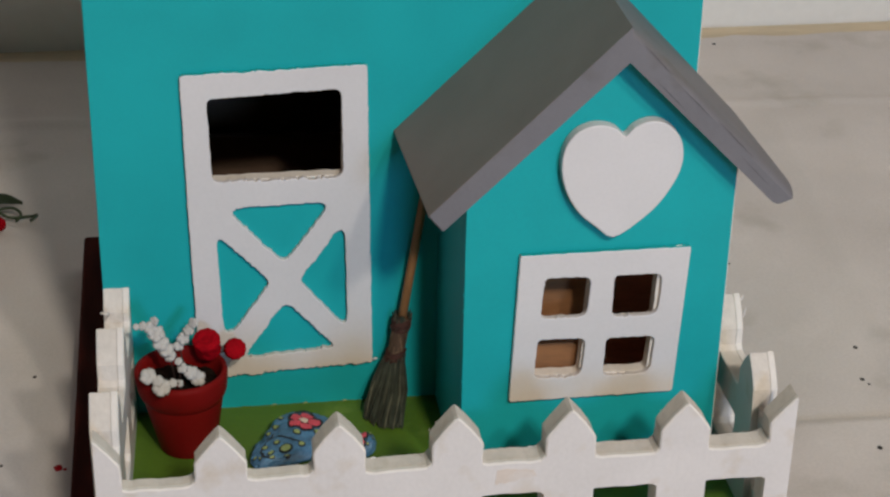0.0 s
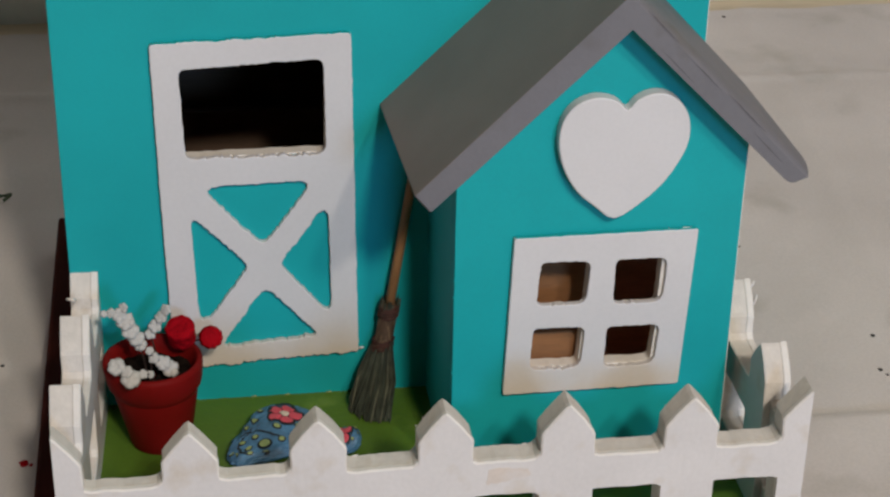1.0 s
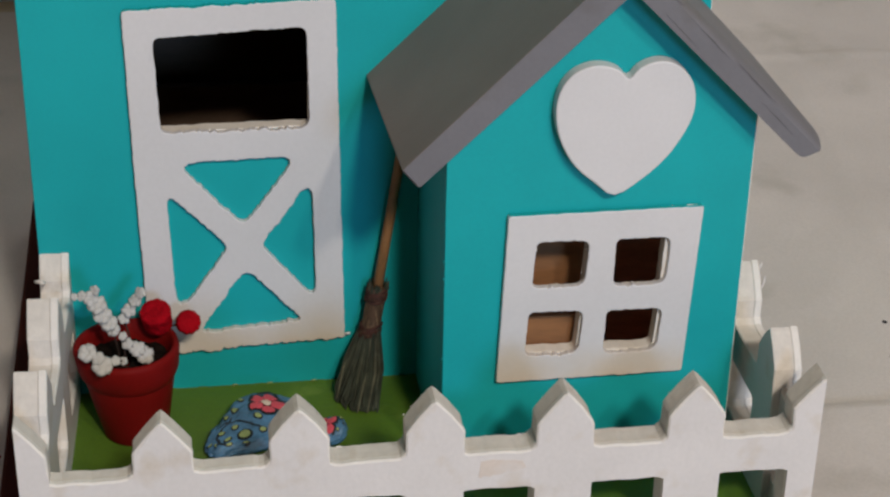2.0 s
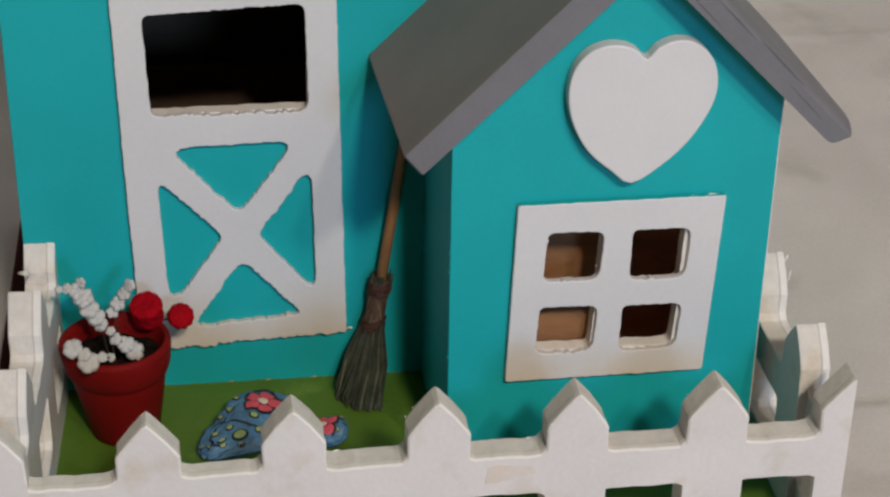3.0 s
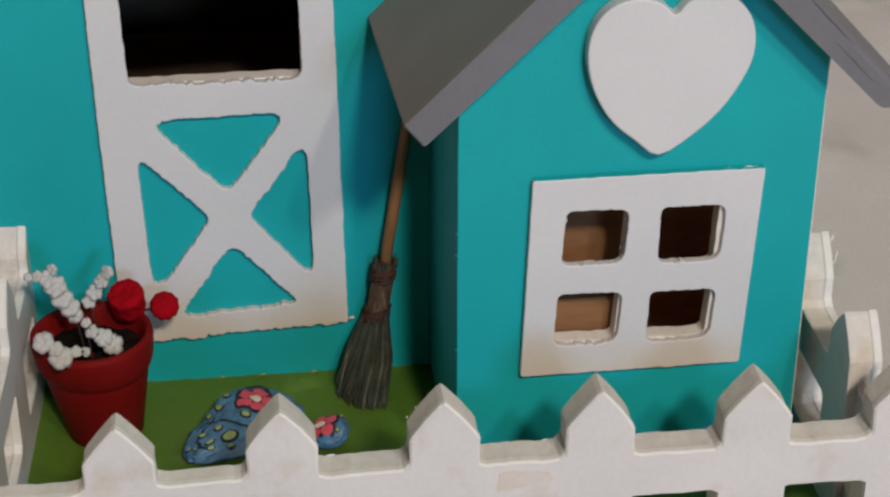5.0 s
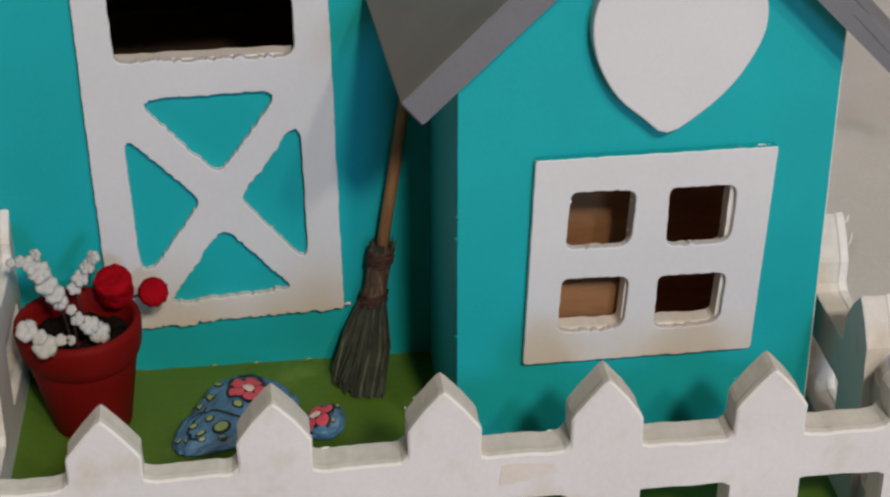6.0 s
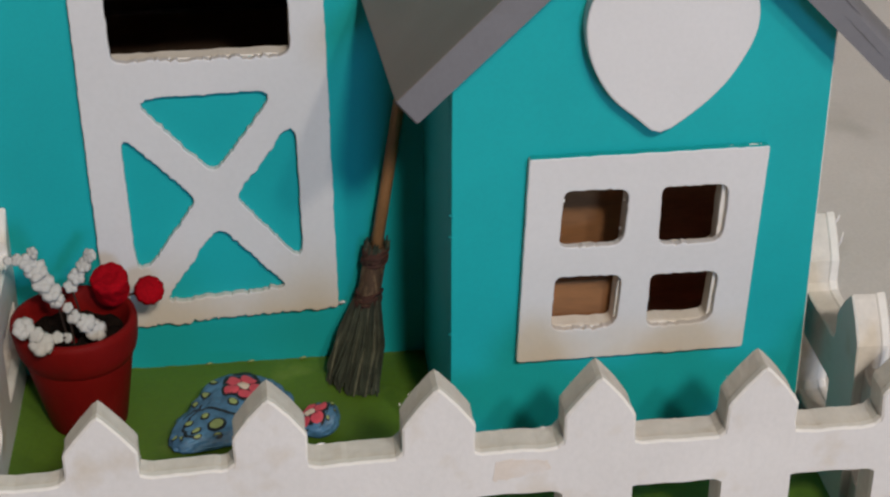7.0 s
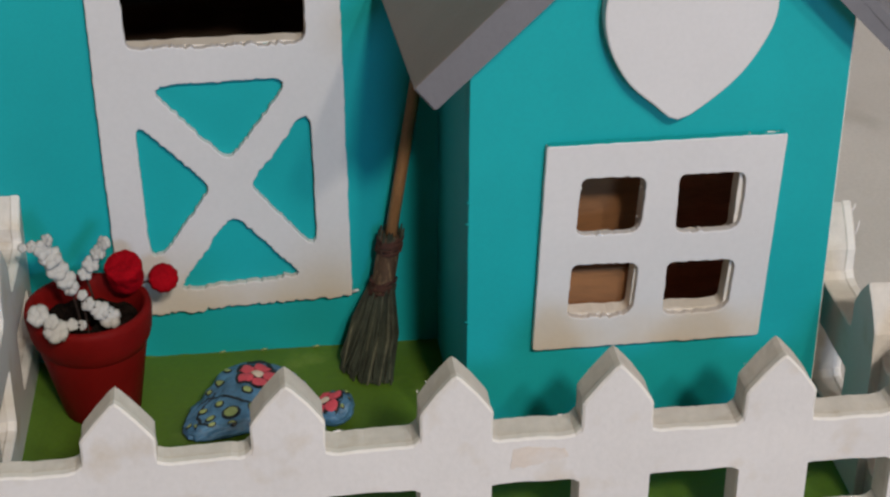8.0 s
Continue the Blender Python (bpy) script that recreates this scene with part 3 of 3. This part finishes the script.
pot = thing("flower_pot", (PX, PY, 0.004), "small red painted clay flower pot with a thick rim", "flower pot")


def leaning(bm):
    """Shears the pot to fit the camera's view: its foot lies to one side of its rim."""
    for v in bm.verts:
        v.co.x += 0.018 * (1 - v.co.z / 0.39)
    return bm


part("body", leaning(lathe([(0.09, 0.0), (0.114, 0.0), (0.122, 0.008), (0.166, 0.235), (0.171, 0.262), (0.172, 0.272), (0.12, 0.250)], (PX, PY, 0.004))), CLAY, pot, smooth=True)
part("rim", leaning(lathe([(0.155, 0.252), (0.1685, 0.254), (0.176, 0.268), (0.184, 0.282), (0.190, 0.302), (0.195, 0.340), (0.198, 0.368), (0.195, 0.386), (0.182, 0.392), (0.172, 0.384), (0.164, 0.30), (0.158, 0.256)], (PX, PY, 0.004))), CLAY, pot, "thick rounded rim", smooth=True)
soil = bmesh.new()
bmesh.ops.create_circle(soil, cap_ends=False, segments=36, radius=0.163)
for k in range(1, 9):
    rim = [e for e in soil.edges if e.is_boundary and all(v.co.length > 0.163 * (1 - (k - 1) / 9) - 0.004 for v in e.verts)] if k > 1 else soil.edges[:]
    grown = bmesh.ops.extrude_edge_only(soil, edges=[e for e in rim if all(abs(v.co.length - 0.163 * (1 - (k - 1) / 9)) < 0.002 for v in e.verts)])
    for v in (g for g in grown["geom"] if isinstance(g, bmesh.types.BMVert)):
        v.co *= (1 - k / 9) / (1 - (k - 1) / 9)
for v in soil.verts:
    v.co = Vector((PX + v.co.x, PY + v.co.y, 0.312 + 0.028 * noise.noise(v.co * 30) + 0.012 * noise.noise(v.co * 80)))
part("soil", soil, SOIL, pot, "dark brown soil")


def blossom(place, r, facing, rnd, parent):
    """A small moulded flower of five flat petals round a dimple."""
    n = facing.normalized()
    u = n.cross(Vector((0.3, 0.1, 1))).normalized()
    v = n.cross(u)
    turn = Matrix((u, v, n)).transposed()
    start = rnd.uniform(0, 6.28)
    heart = bmesh.new()
    blob(Vector(place) - n * r * 0.16, (r * 0.88, r * 0.88, r * 0.56), heart, 0.25, 7, turn)
    head = part("blossom", heart, PETAL, parent, smooth=True)
    for k in range(5):
        a = start + 2 * math.pi * k / 5 + rnd.uniform(-0.12, 0.12)
        d = u * math.cos(a) + v * math.sin(a)
        tip = (n * rnd.uniform(0.1, 0.3) + d).normalized()
        side = n.cross(tip).normalized()
        m = Matrix((tip, side, tip.cross(side))).transposed()
        part("petal", blob(Vector(place) + d * r * 0.44 + n * r * 0.02, (r * 0.62, r * 0.60, r * 0.40), None, 0.35, 5, m), PETAL, head, smooth=True)
    return head


def white_spray(points, sizes):
    sp = thing("white_flower_spray", points[0], "spray of tiny white paper flowers standing in the red pot", "artificial flower", "flowers in the pot")
    part("stem", tube(points, [0.0035] * len(points), 6), TWINE, sp)
    rnd = random.Random(len(points) * 7 + int(points[0][0] * 100))
    for p, r in zip(points[1:], sizes):
        blossom(p, r * 0.97, Vector((rnd.uniform(-0.7, 0.5), -0.75, rnd.uniform(0.15, 1.0))), rnd, sp)
    return sp


white_spray([(-1.35, 0.47, 0.30), (-1.371, 0.45, 0.474), (-1.386, 0.45, 0.504), (-1.408, 0.45, 0.540), (-1.421, 0.45, 0.581), (-1.443, 0.45, 0.612), (-1.427, 0.45, 0.645), (-1.476, 0.45, 0.624), (-1.504, 0.45, 0.622)], [0.030, 0.036, 0.038, 0.036, 0.032, 0.020, 0.020, 0.015])
white_spray([(-1.30, 0.55, 0.29), (-1.334, 0.55, 0.462), (-1.313, 0.55, 0.495), (-1.287, 0.55, 0.535), (-1.266, 0.55, 0.568)], [0.024, 0.028, 0.027, 0.024])
white_spray([(-1.33, 0.44, 0.29), (-1.337, 0.42, 0.461), (-1.322, 0.42, 0.427), (-1.287, 0.42, 0.402), (-1.260, 0.42, 0.374)], [0.018, 0.024, 0.032, 0.036])
white_spray([(-1.40, 0.40, 0.29), (-1.463, 0.31, 0.464), (-1.424, 0.285, 0.452), (-1.410, 0.275, 0.426), (-1.364, 0.29, 0.436), (-1.334, 0.30, 0.427)], [0.036, 0.026, 0.040, 0.020, 0.017])


def red_flower(place, r, seed, facing, squash, root):
    fl = thing("red_flower", place, "round red moulded rosette flower in the pot", "artificial flower", "flowers in the pot")
    p = Vector(place)
    bm = bmesh.new()
    bmesh.ops.create_icosphere(bm, subdivisions=5, radius=1)
    n = Vector(facing).normalized()
    u = n.cross(Vector((0, 1, 0.2))).normalized()
    w = n.cross(u)
    for v in bm.verts:
        d = v.co.copy()
        a, c = math.atan2(d.dot(w), d.dot(u)), d.dot(n)
        k = 1 + 0.035 * math.sin(11 * a + seed) * max(0.0, 1 - abs(c - 0.35) * 1.6) + 0.012 * math.sin(7 * a + 9 * c + seed)
        k += 0.025 * noise.noise(d * 3 + Vector((seed, 0, 0)))
        box_like = 1 / ((1 - min(1.0, c * c)) ** 2.5 + abs(c) ** 5) ** 0.2
        k *= 1 + (box_like - 1) * squash * 1.1
        flat = 1 - 0.22 * max(0.0, c) ** 2 * squash + 0.03 * squash * math.sin(16 * math.acos(max(-1, min(1, c)))) * max(0.0, c)
        side = d - n * c
        v.co = p + (side * (1 + 0.12 * squash * max(0.0, c)) + n * c * flat) * r * k
    part("head", bm, RED, fl, smooth=True)
    part("stem", tube([p, Vector(root)], [0.005, 0.004], 6), TWINE, fl)
    return fl


red_flower((-1.213, 0.58, 0.440), 0.056, 2.0, (-0.1, -0.45, 1.0), 1.0, (-1.225, 0.63, 0.31))
red_flower((-1.096, 0.60, 0.400), 0.047, 5.0, (0.1, -0.9, 0.5), 0.6, (-1.205, 0.605, 0.375))

# ---------------------------------------------------------------- the broom
broom = thing("toy_broom", (-0.458, 0.56, 0), "miniature twig broom with cane handle leaning on the turquoise wall", "broom")
B0, B1 = Vector((-0.432, 0.672, 0.0)), Vector((-0.238, 0.734, 1.18))
FOOT = Vector((-0.458, 0.556, 0.0))


def along(t):
    return B0.lerp(B1, t)


part("handle", tube([along(0.30), along(0.55), along(0.8), along(1.0)], [0.021, 0.020, 0.020, 0.019], 10), CANE, broom, "tan cane stick", smooth=True)
part("straw_neck", tube([along(0.185), along(0.22), along(0.27), along(0.32), along(0.36), along(0.385), along(0.39)], [0.040, 0.041, 0.038, 0.038, 0.040, 0.040, 0.026], 16), NECK, broom, "brown straw gathered round the stick", smooth=True)


def winding(t0, t1, turns, radius):
    pts = []
    for k in range(turns * 12 + 1):
        t = t0 + (t1 - t0) * k / (turns * 12)
        a = 2 * math.pi * k / 12
        pts.append(along(t) + Vector((math.cos(a) * radius, math.sin(a) * radius, 0.004 * math.sin(a * 2.3))))
    return tube(pts, [0.0068] * len(pts), 6)


part("binding", winding(0.336, 0.380, 5, 0.0395), BINDING, broom, "red-brown twine wrapping", True)
part("binding", winding(0.203, 0.252, 5, 0.0405), BINDING, broom, "red-brown twine wrapping", True)


def spread(a):
    """The direction in which a straw leaves the bundle, and how far it can go."""
    return Vector((-0.748, 0.664, 0)) * math.cos(a) + Vector((-0.664, -0.748, 0)) * math.sin(a) * 0.5


bristles = bmesh.new()
rnd = random.Random(4)
for i in range(330):
    a, k = rnd.uniform(0, 2 * math.pi), rnd.random() ** 0.4
    top = along(rnd.uniform(0.20, 0.25)) + spread(a) * 0.042 * k
    low = FOOT + spread(a) * 0.100 * k + Vector((rnd.gauss(0, 0.006), 0, 0.004 + abs(rnd.gauss(0, 0.022))))
    mid = top.lerp(low, 0.5) + spread(a) * 0.010 * k + Vector((0.004 + rnd.gauss(0, 0.006), rnd.gauss(0, 0.006), 0))
    tube([top, mid, low], [0.005, 0.005, 0.003], 4, bristles)
for i in range(46):
    a = rnd.uniform(0, 2 * math.pi)
    side = Vector((math.cos(a), math.sin(a), 0))
    t0, t1 = 0.375, rnd.uniform(0.390, 0.412)
    tube([along(t0) + side * 0.038, along((t0 + t1) / 2) + side * 0.0385, along(t1) + side * (0.0385 + rnd.uniform(-0.004, 0.004))], [0.004, 0.004, 0.0025], 4, bristles)
tagged(part("bristles", bristles, STRAW, broom, "grey-green straw bristles"), kind="stuff")

# ---------------------------------------------------------------- the painted stones
def painted_stone(centre, size, heading, flower, dots, lines, seed, label, bumps=1.0, waisted=0.0, taper=0.24):
    cx, cy = centre
    stone = thing("painted_stone", (cx, cy, 0.004), label, "stone", "painted stones on the yard")
    turn = Matrix.Rotation(radians(heading), 3, "Z")
    a, b, h = size
    bm = bmesh.new()
    r = bmesh.ops.create_icosphere(bm, subdivisions=5, radius=1)

    def shape(d):
        k = 1 + 0.07 * noise.noise(d * 1.6 + Vector((seed, 0, 0))) + 0.05 * noise.noise(d * 4.2 + Vector((0, seed, 0))) - 0.05 * bumps * abs(noise.noise(d * 3.1 + Vector((0, 0, seed))))
        waist = 1 - waisted * math.exp(-((d.x + 0.30) / 0.35) ** 2) * max(0.0, d.y + 0.2)
        return turn @ Vector((d.x * a * k, d.y * b * (1 + taper * d.x) * k * waist, (d.z * 0.5 + 0.5) * h * (1 + 0.28 * d.x) * k)) + Vector((cx, cy, 0.004))

    for v in r["verts"]:
        v.co = shape(v.co)
    part("body", bm, BLUE, stone, "", True)

    def patch(name, u, v, ru, rv, mat, lift, turnby=0.0, label="", under=None):
        """A daub of paint on the upper side, round (u, v) in the stone's own plane."""
        bm = bmesh.new()
        ring, mid = [], []
        for k in range(18):
            t = 2 * math.pi * k / 18
            x, y = ru * math.cos(t), rv * math.sin(t)
            pu, pv = u + x * math.cos(turnby) - y * math.sin(turnby), v + x * math.sin(turnby) + y * math.cos(turnby)
            q = min(1.0, math.hypot(pu, pv))
            ring.append(bm.verts.new(shape(Vector((pu, pv, math.sqrt(max(0, 1 - q * q))))) + Vector((0, 0, lift))))
        q = min(1.0, math.hypot(u, v))
        c = bm.verts.new(shape(Vector((u, v, math.sqrt(max(0, 1 - q * q))))) + Vector((0, 0, lift + 0.004)))
        for k in range(18):
            bm.faces.new((ring[k], ring[(k + 1) % 18], c))
        return part(name, bm, mat, under or stone, label, True)

    def stroke(points, width):
        """A painted line over the upper side."""
        bm = bmesh.new()
        path = []
        for i in range(len(points) - 1):
            for j in range(6):
                path.append(Vector(points[i]).lerp(Vector(points[i + 1]), j / 6))
        path.append(Vector(points[-1]))
        rows = []
        for i, c in enumerate(path):
            d = (path[min(i + 1, len(path) - 1)] - path[max(i - 1, 0)]).normalized()
            pair = []
            for sgn in (-1, 1):
                pu, pv = c.x - d.y * width * sgn, c.y + d.x * width * sgn
                q = min(1.0, math.hypot(pu, pv))
                pair.append(bm.verts.new(shape(Vector((pu, pv, math.sqrt(max(0, 1 - q * q))))) + Vector((0, 0, 0.0025))))
            rows.append(pair)
        for m, n in zip(rows, rows[1:]):
            bm.faces.new((m[0], m[1], n[1], n[0]))
        part("painted_line", bm, INK, stone)

    for pts in lines:
        stroke(pts, 0.022)
    fu, fv, fr = flower
    for k in range(5):
        t = 2 * math.pi * k / 5 + 0.3
        pu, pv = fu + fr * math.cos(t), fv + fr * math.sin(t) * a / b
        rim = patch("petal_outline", pu, pv, fr * 0.80, fr * 0.80 * a / b, INK, 0.002)
        patch("petal", pu, pv, fr * 0.58, fr * 0.58 * a / b, PINK, 0.005, under=rim)
    patch("flower_centre", fu, fv, fr * 0.46, fr * 0.46 * a / b, CENTRE, 0.008)
    for u, v, r in dots:
        r *= 0.85
        rim = patch("dot_outline", u, v, r * 1.45, r * 1.45 * a / b, INK, 0.002)
        patch("dot", u, v, r, r * a / b, LIME, 0.005, under=rim)
    return stone


painted_stone(
    (-0.879, 0.368), (0.226, 0.148, 0.094), 41, (0.49, 0.15, 0.188),
    [(-0.34, -0.38, 0.115), (0.03, 0.64, 0.07), (0.33, 0.78, 0.055), (-0.33, 0.07, 0.065), (-0.57, 0.31, 0.06), (-0.61, -0.13, 0.065), (-0.82, -0.03, 0.05), (0.12, -0.09, 0.07), (-0.66, -0.37, 0.05), (-0.86, 0.26, 0.045), (-0.2, 0.72, 0.05), (0.42, -0.42, 0.06), (-0.05, -0.56, 0.06), (-0.45, -0.69, 0.055)],
    [[(-0.52, 0.67), (-0.32, 0.61), (-0.18, 0.26), (-0.08, -0.28), (0.0, -0.61)], [(-0.17, 0.54), (-0.46, 0.47), (-0.71, 0.25), (-0.74, -0.09), (-0.66, -0.44)], [(0.66, 0.63), (0.86, 0.38), (0.82, -0.09)]],
    1, "blue painted stone with coral flower and pale green dots", 2.2, 0.08, 0.46)
painted_stone((-0.588, 0.314), (0.074, 0.068, 0.090), 0, (-0.30, -0.10, 0.48), [(0.70, 0.3, 0.09), (0.45, -0.6, 0.08), (0.78, -0.2, 0.07)], [[(0.3, 0.75), (0.55, 0.2), (0.45, -0.3), (0.1, -0.75)], [(0.55, 0.1), (0.9, 0.0)]], 5, "small blue painted stone with coral pink flower")

# ---------------------------------------------------------------- small things on the cloth
def fleck(x, y, r, mat, label, seed):
    """A dried drip of paint."""
    bm = bmesh.new()
    z = cloth_height(x, y)
    n = 12
    ring = [bm.verts.new((x + r * math.cos(2 * math.pi * k / n) * (1 + 0.5 * noise.noise(Vector((k * 0.9, seed, 0)))), y + 1.3 * r * math.sin(2 * math.pi * k / n) * (1 + 0.5 * noise.noise(Vector((k * 0.9, seed, 4)))), z + 0.001)) for k in range(n)]
    top = bm.verts.new((x, y, z + 0.006))
    for k in range(n):
        bm.faces.new((ring[k], ring[(k + 1) % n], top))
    return solid("paint_drip", bm, mat, label, "paint drip", "paint drips on the cloth", smooth=True)


for i, (x, y, r) in enumerate([(-2.03, 1.45, 0.010), (2.004, 1.268, 0.012), (1.932, 0.966, 0.012), (1.950, 0.920, 0.008), (1.789, 0.339, 0.013), (2.44, 5.42, 0.014), (1.62, 2.2, 0.008), (-2.14, 0.70, 0.008)]):
    fleck(x, y, r, BLACK, "small black dried paint drip on the drop cloth", i)
fleck(-1.89, 0.654, 0.020, RED, "red dried paint drip on the drop cloth", 30)
fleck(-1.86, 0.640, 0.009, RED, "red dried paint drip on the drop cloth", 31)

sprig = thing("artificial_sprig", (-2.26, 3.15, TABLE), "artificial sprig with dark green leaves, tendrils and a red berry", "sprig")


def sprig_leaf(x, y, length, width, heading):
    bm = bmesh.new()
    c, sn = math.cos(radians(heading)), math.sin(radians(heading))
    rows = []
    for i in range(9):
        t = i / 8
        w = width * math.sin(math.pi * min(1, t * 0.96 + 0.02)) * (1 + 0.12 * math.sin(t * 20))
        row = []
        for k in (-1, -0.5, 0, 0.5, 1):
            u, v = t * length, k * w
            row.append(bm.verts.new((x + u * c - v * sn, y + u * sn + v * c, cloth_height(x, y) + 0.03 + 0.05 * math.sin(math.pi * t) - 0.02 * k * k)))
        rows.append(row)
    for a, b in zip(rows, rows[1:]):
        for i in range(4):
            bm.faces.new((a[i], a[i + 1], b[i + 1], b[i]))
    bmesh.ops.solidify(bm, geom=bm.faces[:], thickness=0.006)
    part("leaf", bm, LEAF, sprig, "", True)


sprig_leaf(-2.42, 3.28, 0.24, 0.075, 8)
sprig_leaf(-2.50, 3.12, 0.16, 0.05, 30)
for pts in (
    [(-2.45, 3.20, 0.03), (-2.33, 3.15, 0.05), (-2.25, 3.10, 0.05), (-2.16, 3.13, 0.06), (-2.10, 3.10, 0.04), (-2.09, 3.05, 0.03), (-2.14, 3.02, 0.03), (-2.22, 3.04, 0.03)],
    [(-2.33, 3.15, 0.05), (-2.24, 3.17, 0.07), (-2.18, 3.13, 0.06), (-2.22, 3.07, 0.05), (-2.28, 3.05, 0.04)],
):
    path = smooth_loop([(q[0], q[1]) for q in pts], 4)[: (len(pts) - 1) * 4 - 4]
    part("tendril", tube([(a, b, TABLE + 0.04 + 0.02 * math.sin(k * 0.4)) for k, (a, b) in enumerate(path)], [0.009] * len(path), 5), LEAF, sprig, "", True)
part("berry", blob((-2.290, 3.00, TABLE + 0.045), (0.04, 0.04, 0.04), None, 0.1), RED, sprig, "glossy red berry", True)


# ---------------------------------------------------------------- splinters and smudges
def splinter(base, tip, radius, mat, parent, name="splinter"):
    a, b = Vector(base), Vector(tip)
    mid = a.lerp(b, 0.5) + Vector((0.006, -0.004, 0.006))
    part(name, tube([a, mid, b], [radius, radius * 0.9, radius * 0.4], 6), mat, parent, "", True)


for z, w in ((0.905, 0.012), (0.835, 0.014), (0.505, 0.013)):
    splinter((LEFT + 0.002, FACE + 0.004, z), (LEFT - w * 0.8, FACE - 0.006, z + 0.016), 0.0030, TEAL, cottage)
for base, tip, r in (((-1.622, 0.62, 0.590), (-1.655, 0.62, 0.600), 0.012), ((-1.628, 0.62, 0.500), (-1.640, 0.61, 0.508), 0.008), ((1.030, 0.30, 0.66), (1.052, 0.30, 0.70), 0.006), ((1.036, 0.27, 0.58), (1.056, 0.26, 0.66), 0.005)):
    splinter(tuple(Vector(base)), tuple(Vector(tip)), r, FENCE_WHITE, left_side if base[0] < 0 else right_side)
splinter((-0.485, WALL_Y - 0.02, 0.224), (-0.462, WALL_Y - 0.03, 0.232), 0.006, WHITE, house)
for x in (-0.937, -0.797, -0.621):
    splinter((x, WALL_Y - 0.006, 0.006), (x + 0.024, WALL_Y - 0.008, 0.008), 0.004, LIME, board, "paint_chip")


def smudge(x0, x1, z0, z1, y, mat, parent, seed):
    """A thin worn patch on an upright face."""
    pts = rough([(x0, z0), (x1 - 0.03, z0 + 0.012), (x1, z0 + 0.03), (x1 - 0.012, z1 - 0.012), (x0 + 0.05, z1), (x0 + 0.006, z1 - 0.004)], 0.008, 0.013, seed)
    part("worn_patch", upright(cut_sheet(pts, [], 0.0016, 0.0005), y), mat, parent, "tan worn patch in the paint")


TAN = material("worn_tan_paint", (0.62, 0.53, 0.465), 0.55, 0.06, 60, 600, 0.2, 0.0002, (0.645, 0.60, 0.58), 0.26)
smudge(-0.150, 0.010, 0.395, 0.466, -0.5268, TAN, front, 3.0)


def paint_ridge(points, y, mat, parent, radius=0.006):
    """A raised run of dried filler along an upper edge."""
    part("paint_ridge", tube([(x, y + 0.003 * noise.noise(Vector((x * 40, 0, 1))), z) for x, z in points], [radius * (0.5 + 0.6 * abs(noise.noise(Vector((x * 30, 2, 3))))) for x, z in points], 6), mat, parent, "cream dried filler", True)


paint_ridge([(0.575 + 0.010 * k, 1.091 + 0.004 * noise.noise(Vector((k * 0.5, 0, 4))) + 0.0004 * k) for k in range(13)], FACE - 0.012, CUT_CREAM, cottage, 0.010)
paint_ridge([(0.03 + 0.012 * k, 1.089 + 0.003 * noise.noise(Vector((k * 0.5, 3, 4)))) for k in range(22)], FACE - 0.020, TEAL, cottage)
paint_ridge([(-0.75 + 0.012 * k, 1.630 + 0.003 * noise.noise(Vector((k * 0.4, 7, 4))) + 0.0003 * k) for k in range(14)], WALL_Y - 0.022, CUT_CREAM, house, 0.005)

# green paint that climbs the foot of the tall house in places
edge = [(-1.55 + 0.018 * k, 0.0045 + 0.006 * max(-0.4, noise.noise(Vector((k * 0.31, 1, 2)))) + 0.003 * max(-0.3, noise.noise(Vector((k * 0.9, 5, 2))))) for k in range(75)]
part("paint_smear", upright(cut_sheet([(edge[0][0], 0.001)] + [(edge[-1][0], 0.001)] + edge[::-1], [], 0.003, 0.0006), WALL_Y - 0.0005), GREEN, board, "green paint along the wall foot")


def flakes(line, count, size, mat, parent, seed):
    """Small torn flakes of paint and fibre left along a cut edge."""
    rnd = random.Random(seed)
    flat = abs(line[1][0] - line[0][0]) > abs(line[1][2] - line[0][2])
    for _ in range(count):
        k = rnd.random()
        p = Vector(line[0]).lerp(Vector(line[1]), k) + Vector((rnd.uniform(-1, 1), 0, rnd.uniform(-1, 1))) * size * 0.3
        r = size * rnd.uniform(0.4, 1.0)
        part("paint_flake", blob(p, (r * rnd.uniform(0.8, 1.6) * (2.0 if flat else 0.6), r * 0.4, r * rnd.uniform(0.5, 1.0) * (0.6 if flat else 1.6)), None, 0.9, 9, detail=1), mat, parent)


for i, p in enumerate(PANES):
    (ax, az), (bx, bz), (cx, cz), (dx, dz) = p
    flakes([(ax + 0.004, FACE + 0.004, az + 0.03), (dx + 0.004, FACE + 0.004, dz - 0.02)], 5, 0.006, EDGE, cottage, i)
    flakes([(dx + 0.02, FACE + 0.004, dz - 0.004), (cx - 0.03, FACE + 0.004, cz - 0.004)], 3, 0.006, EDGE, cottage, i + 10)
    flakes([(bx - 0.004, FACE + 0.012, bz + 0.02), (cx - 0.004, FACE + 0.012, cz - 0.04)], 3, 0.006, EDGE, cottage, i + 20)
for i in range(2, 6):
    x0, x1 = FL + i * PITCH + SHIFT[i] + HALF, FL + (i + 1) * PITCH + SHIFT[i + 1] - HALF
    flakes([(x0 + 0.02, -0.420, RAIL_TOP - SAG[i + 1] - 0.001), (x1 - 0.02, -0.420, RAIL_TOP - SAG[i + 1])], 5, 0.0050, FENCE_WHITE, front, i + 30)
    flakes([(FL + i * PITCH + SHIFT[i] - HALF, -0.417, SHOULDER + 0.002), (FL + i * PITCH + SHIFT[i] - 0.02, -0.417, TIP - 0.022)], 7 if i == 3 else 1, 0.0050, FENCE_WHITE, front, i + 40)
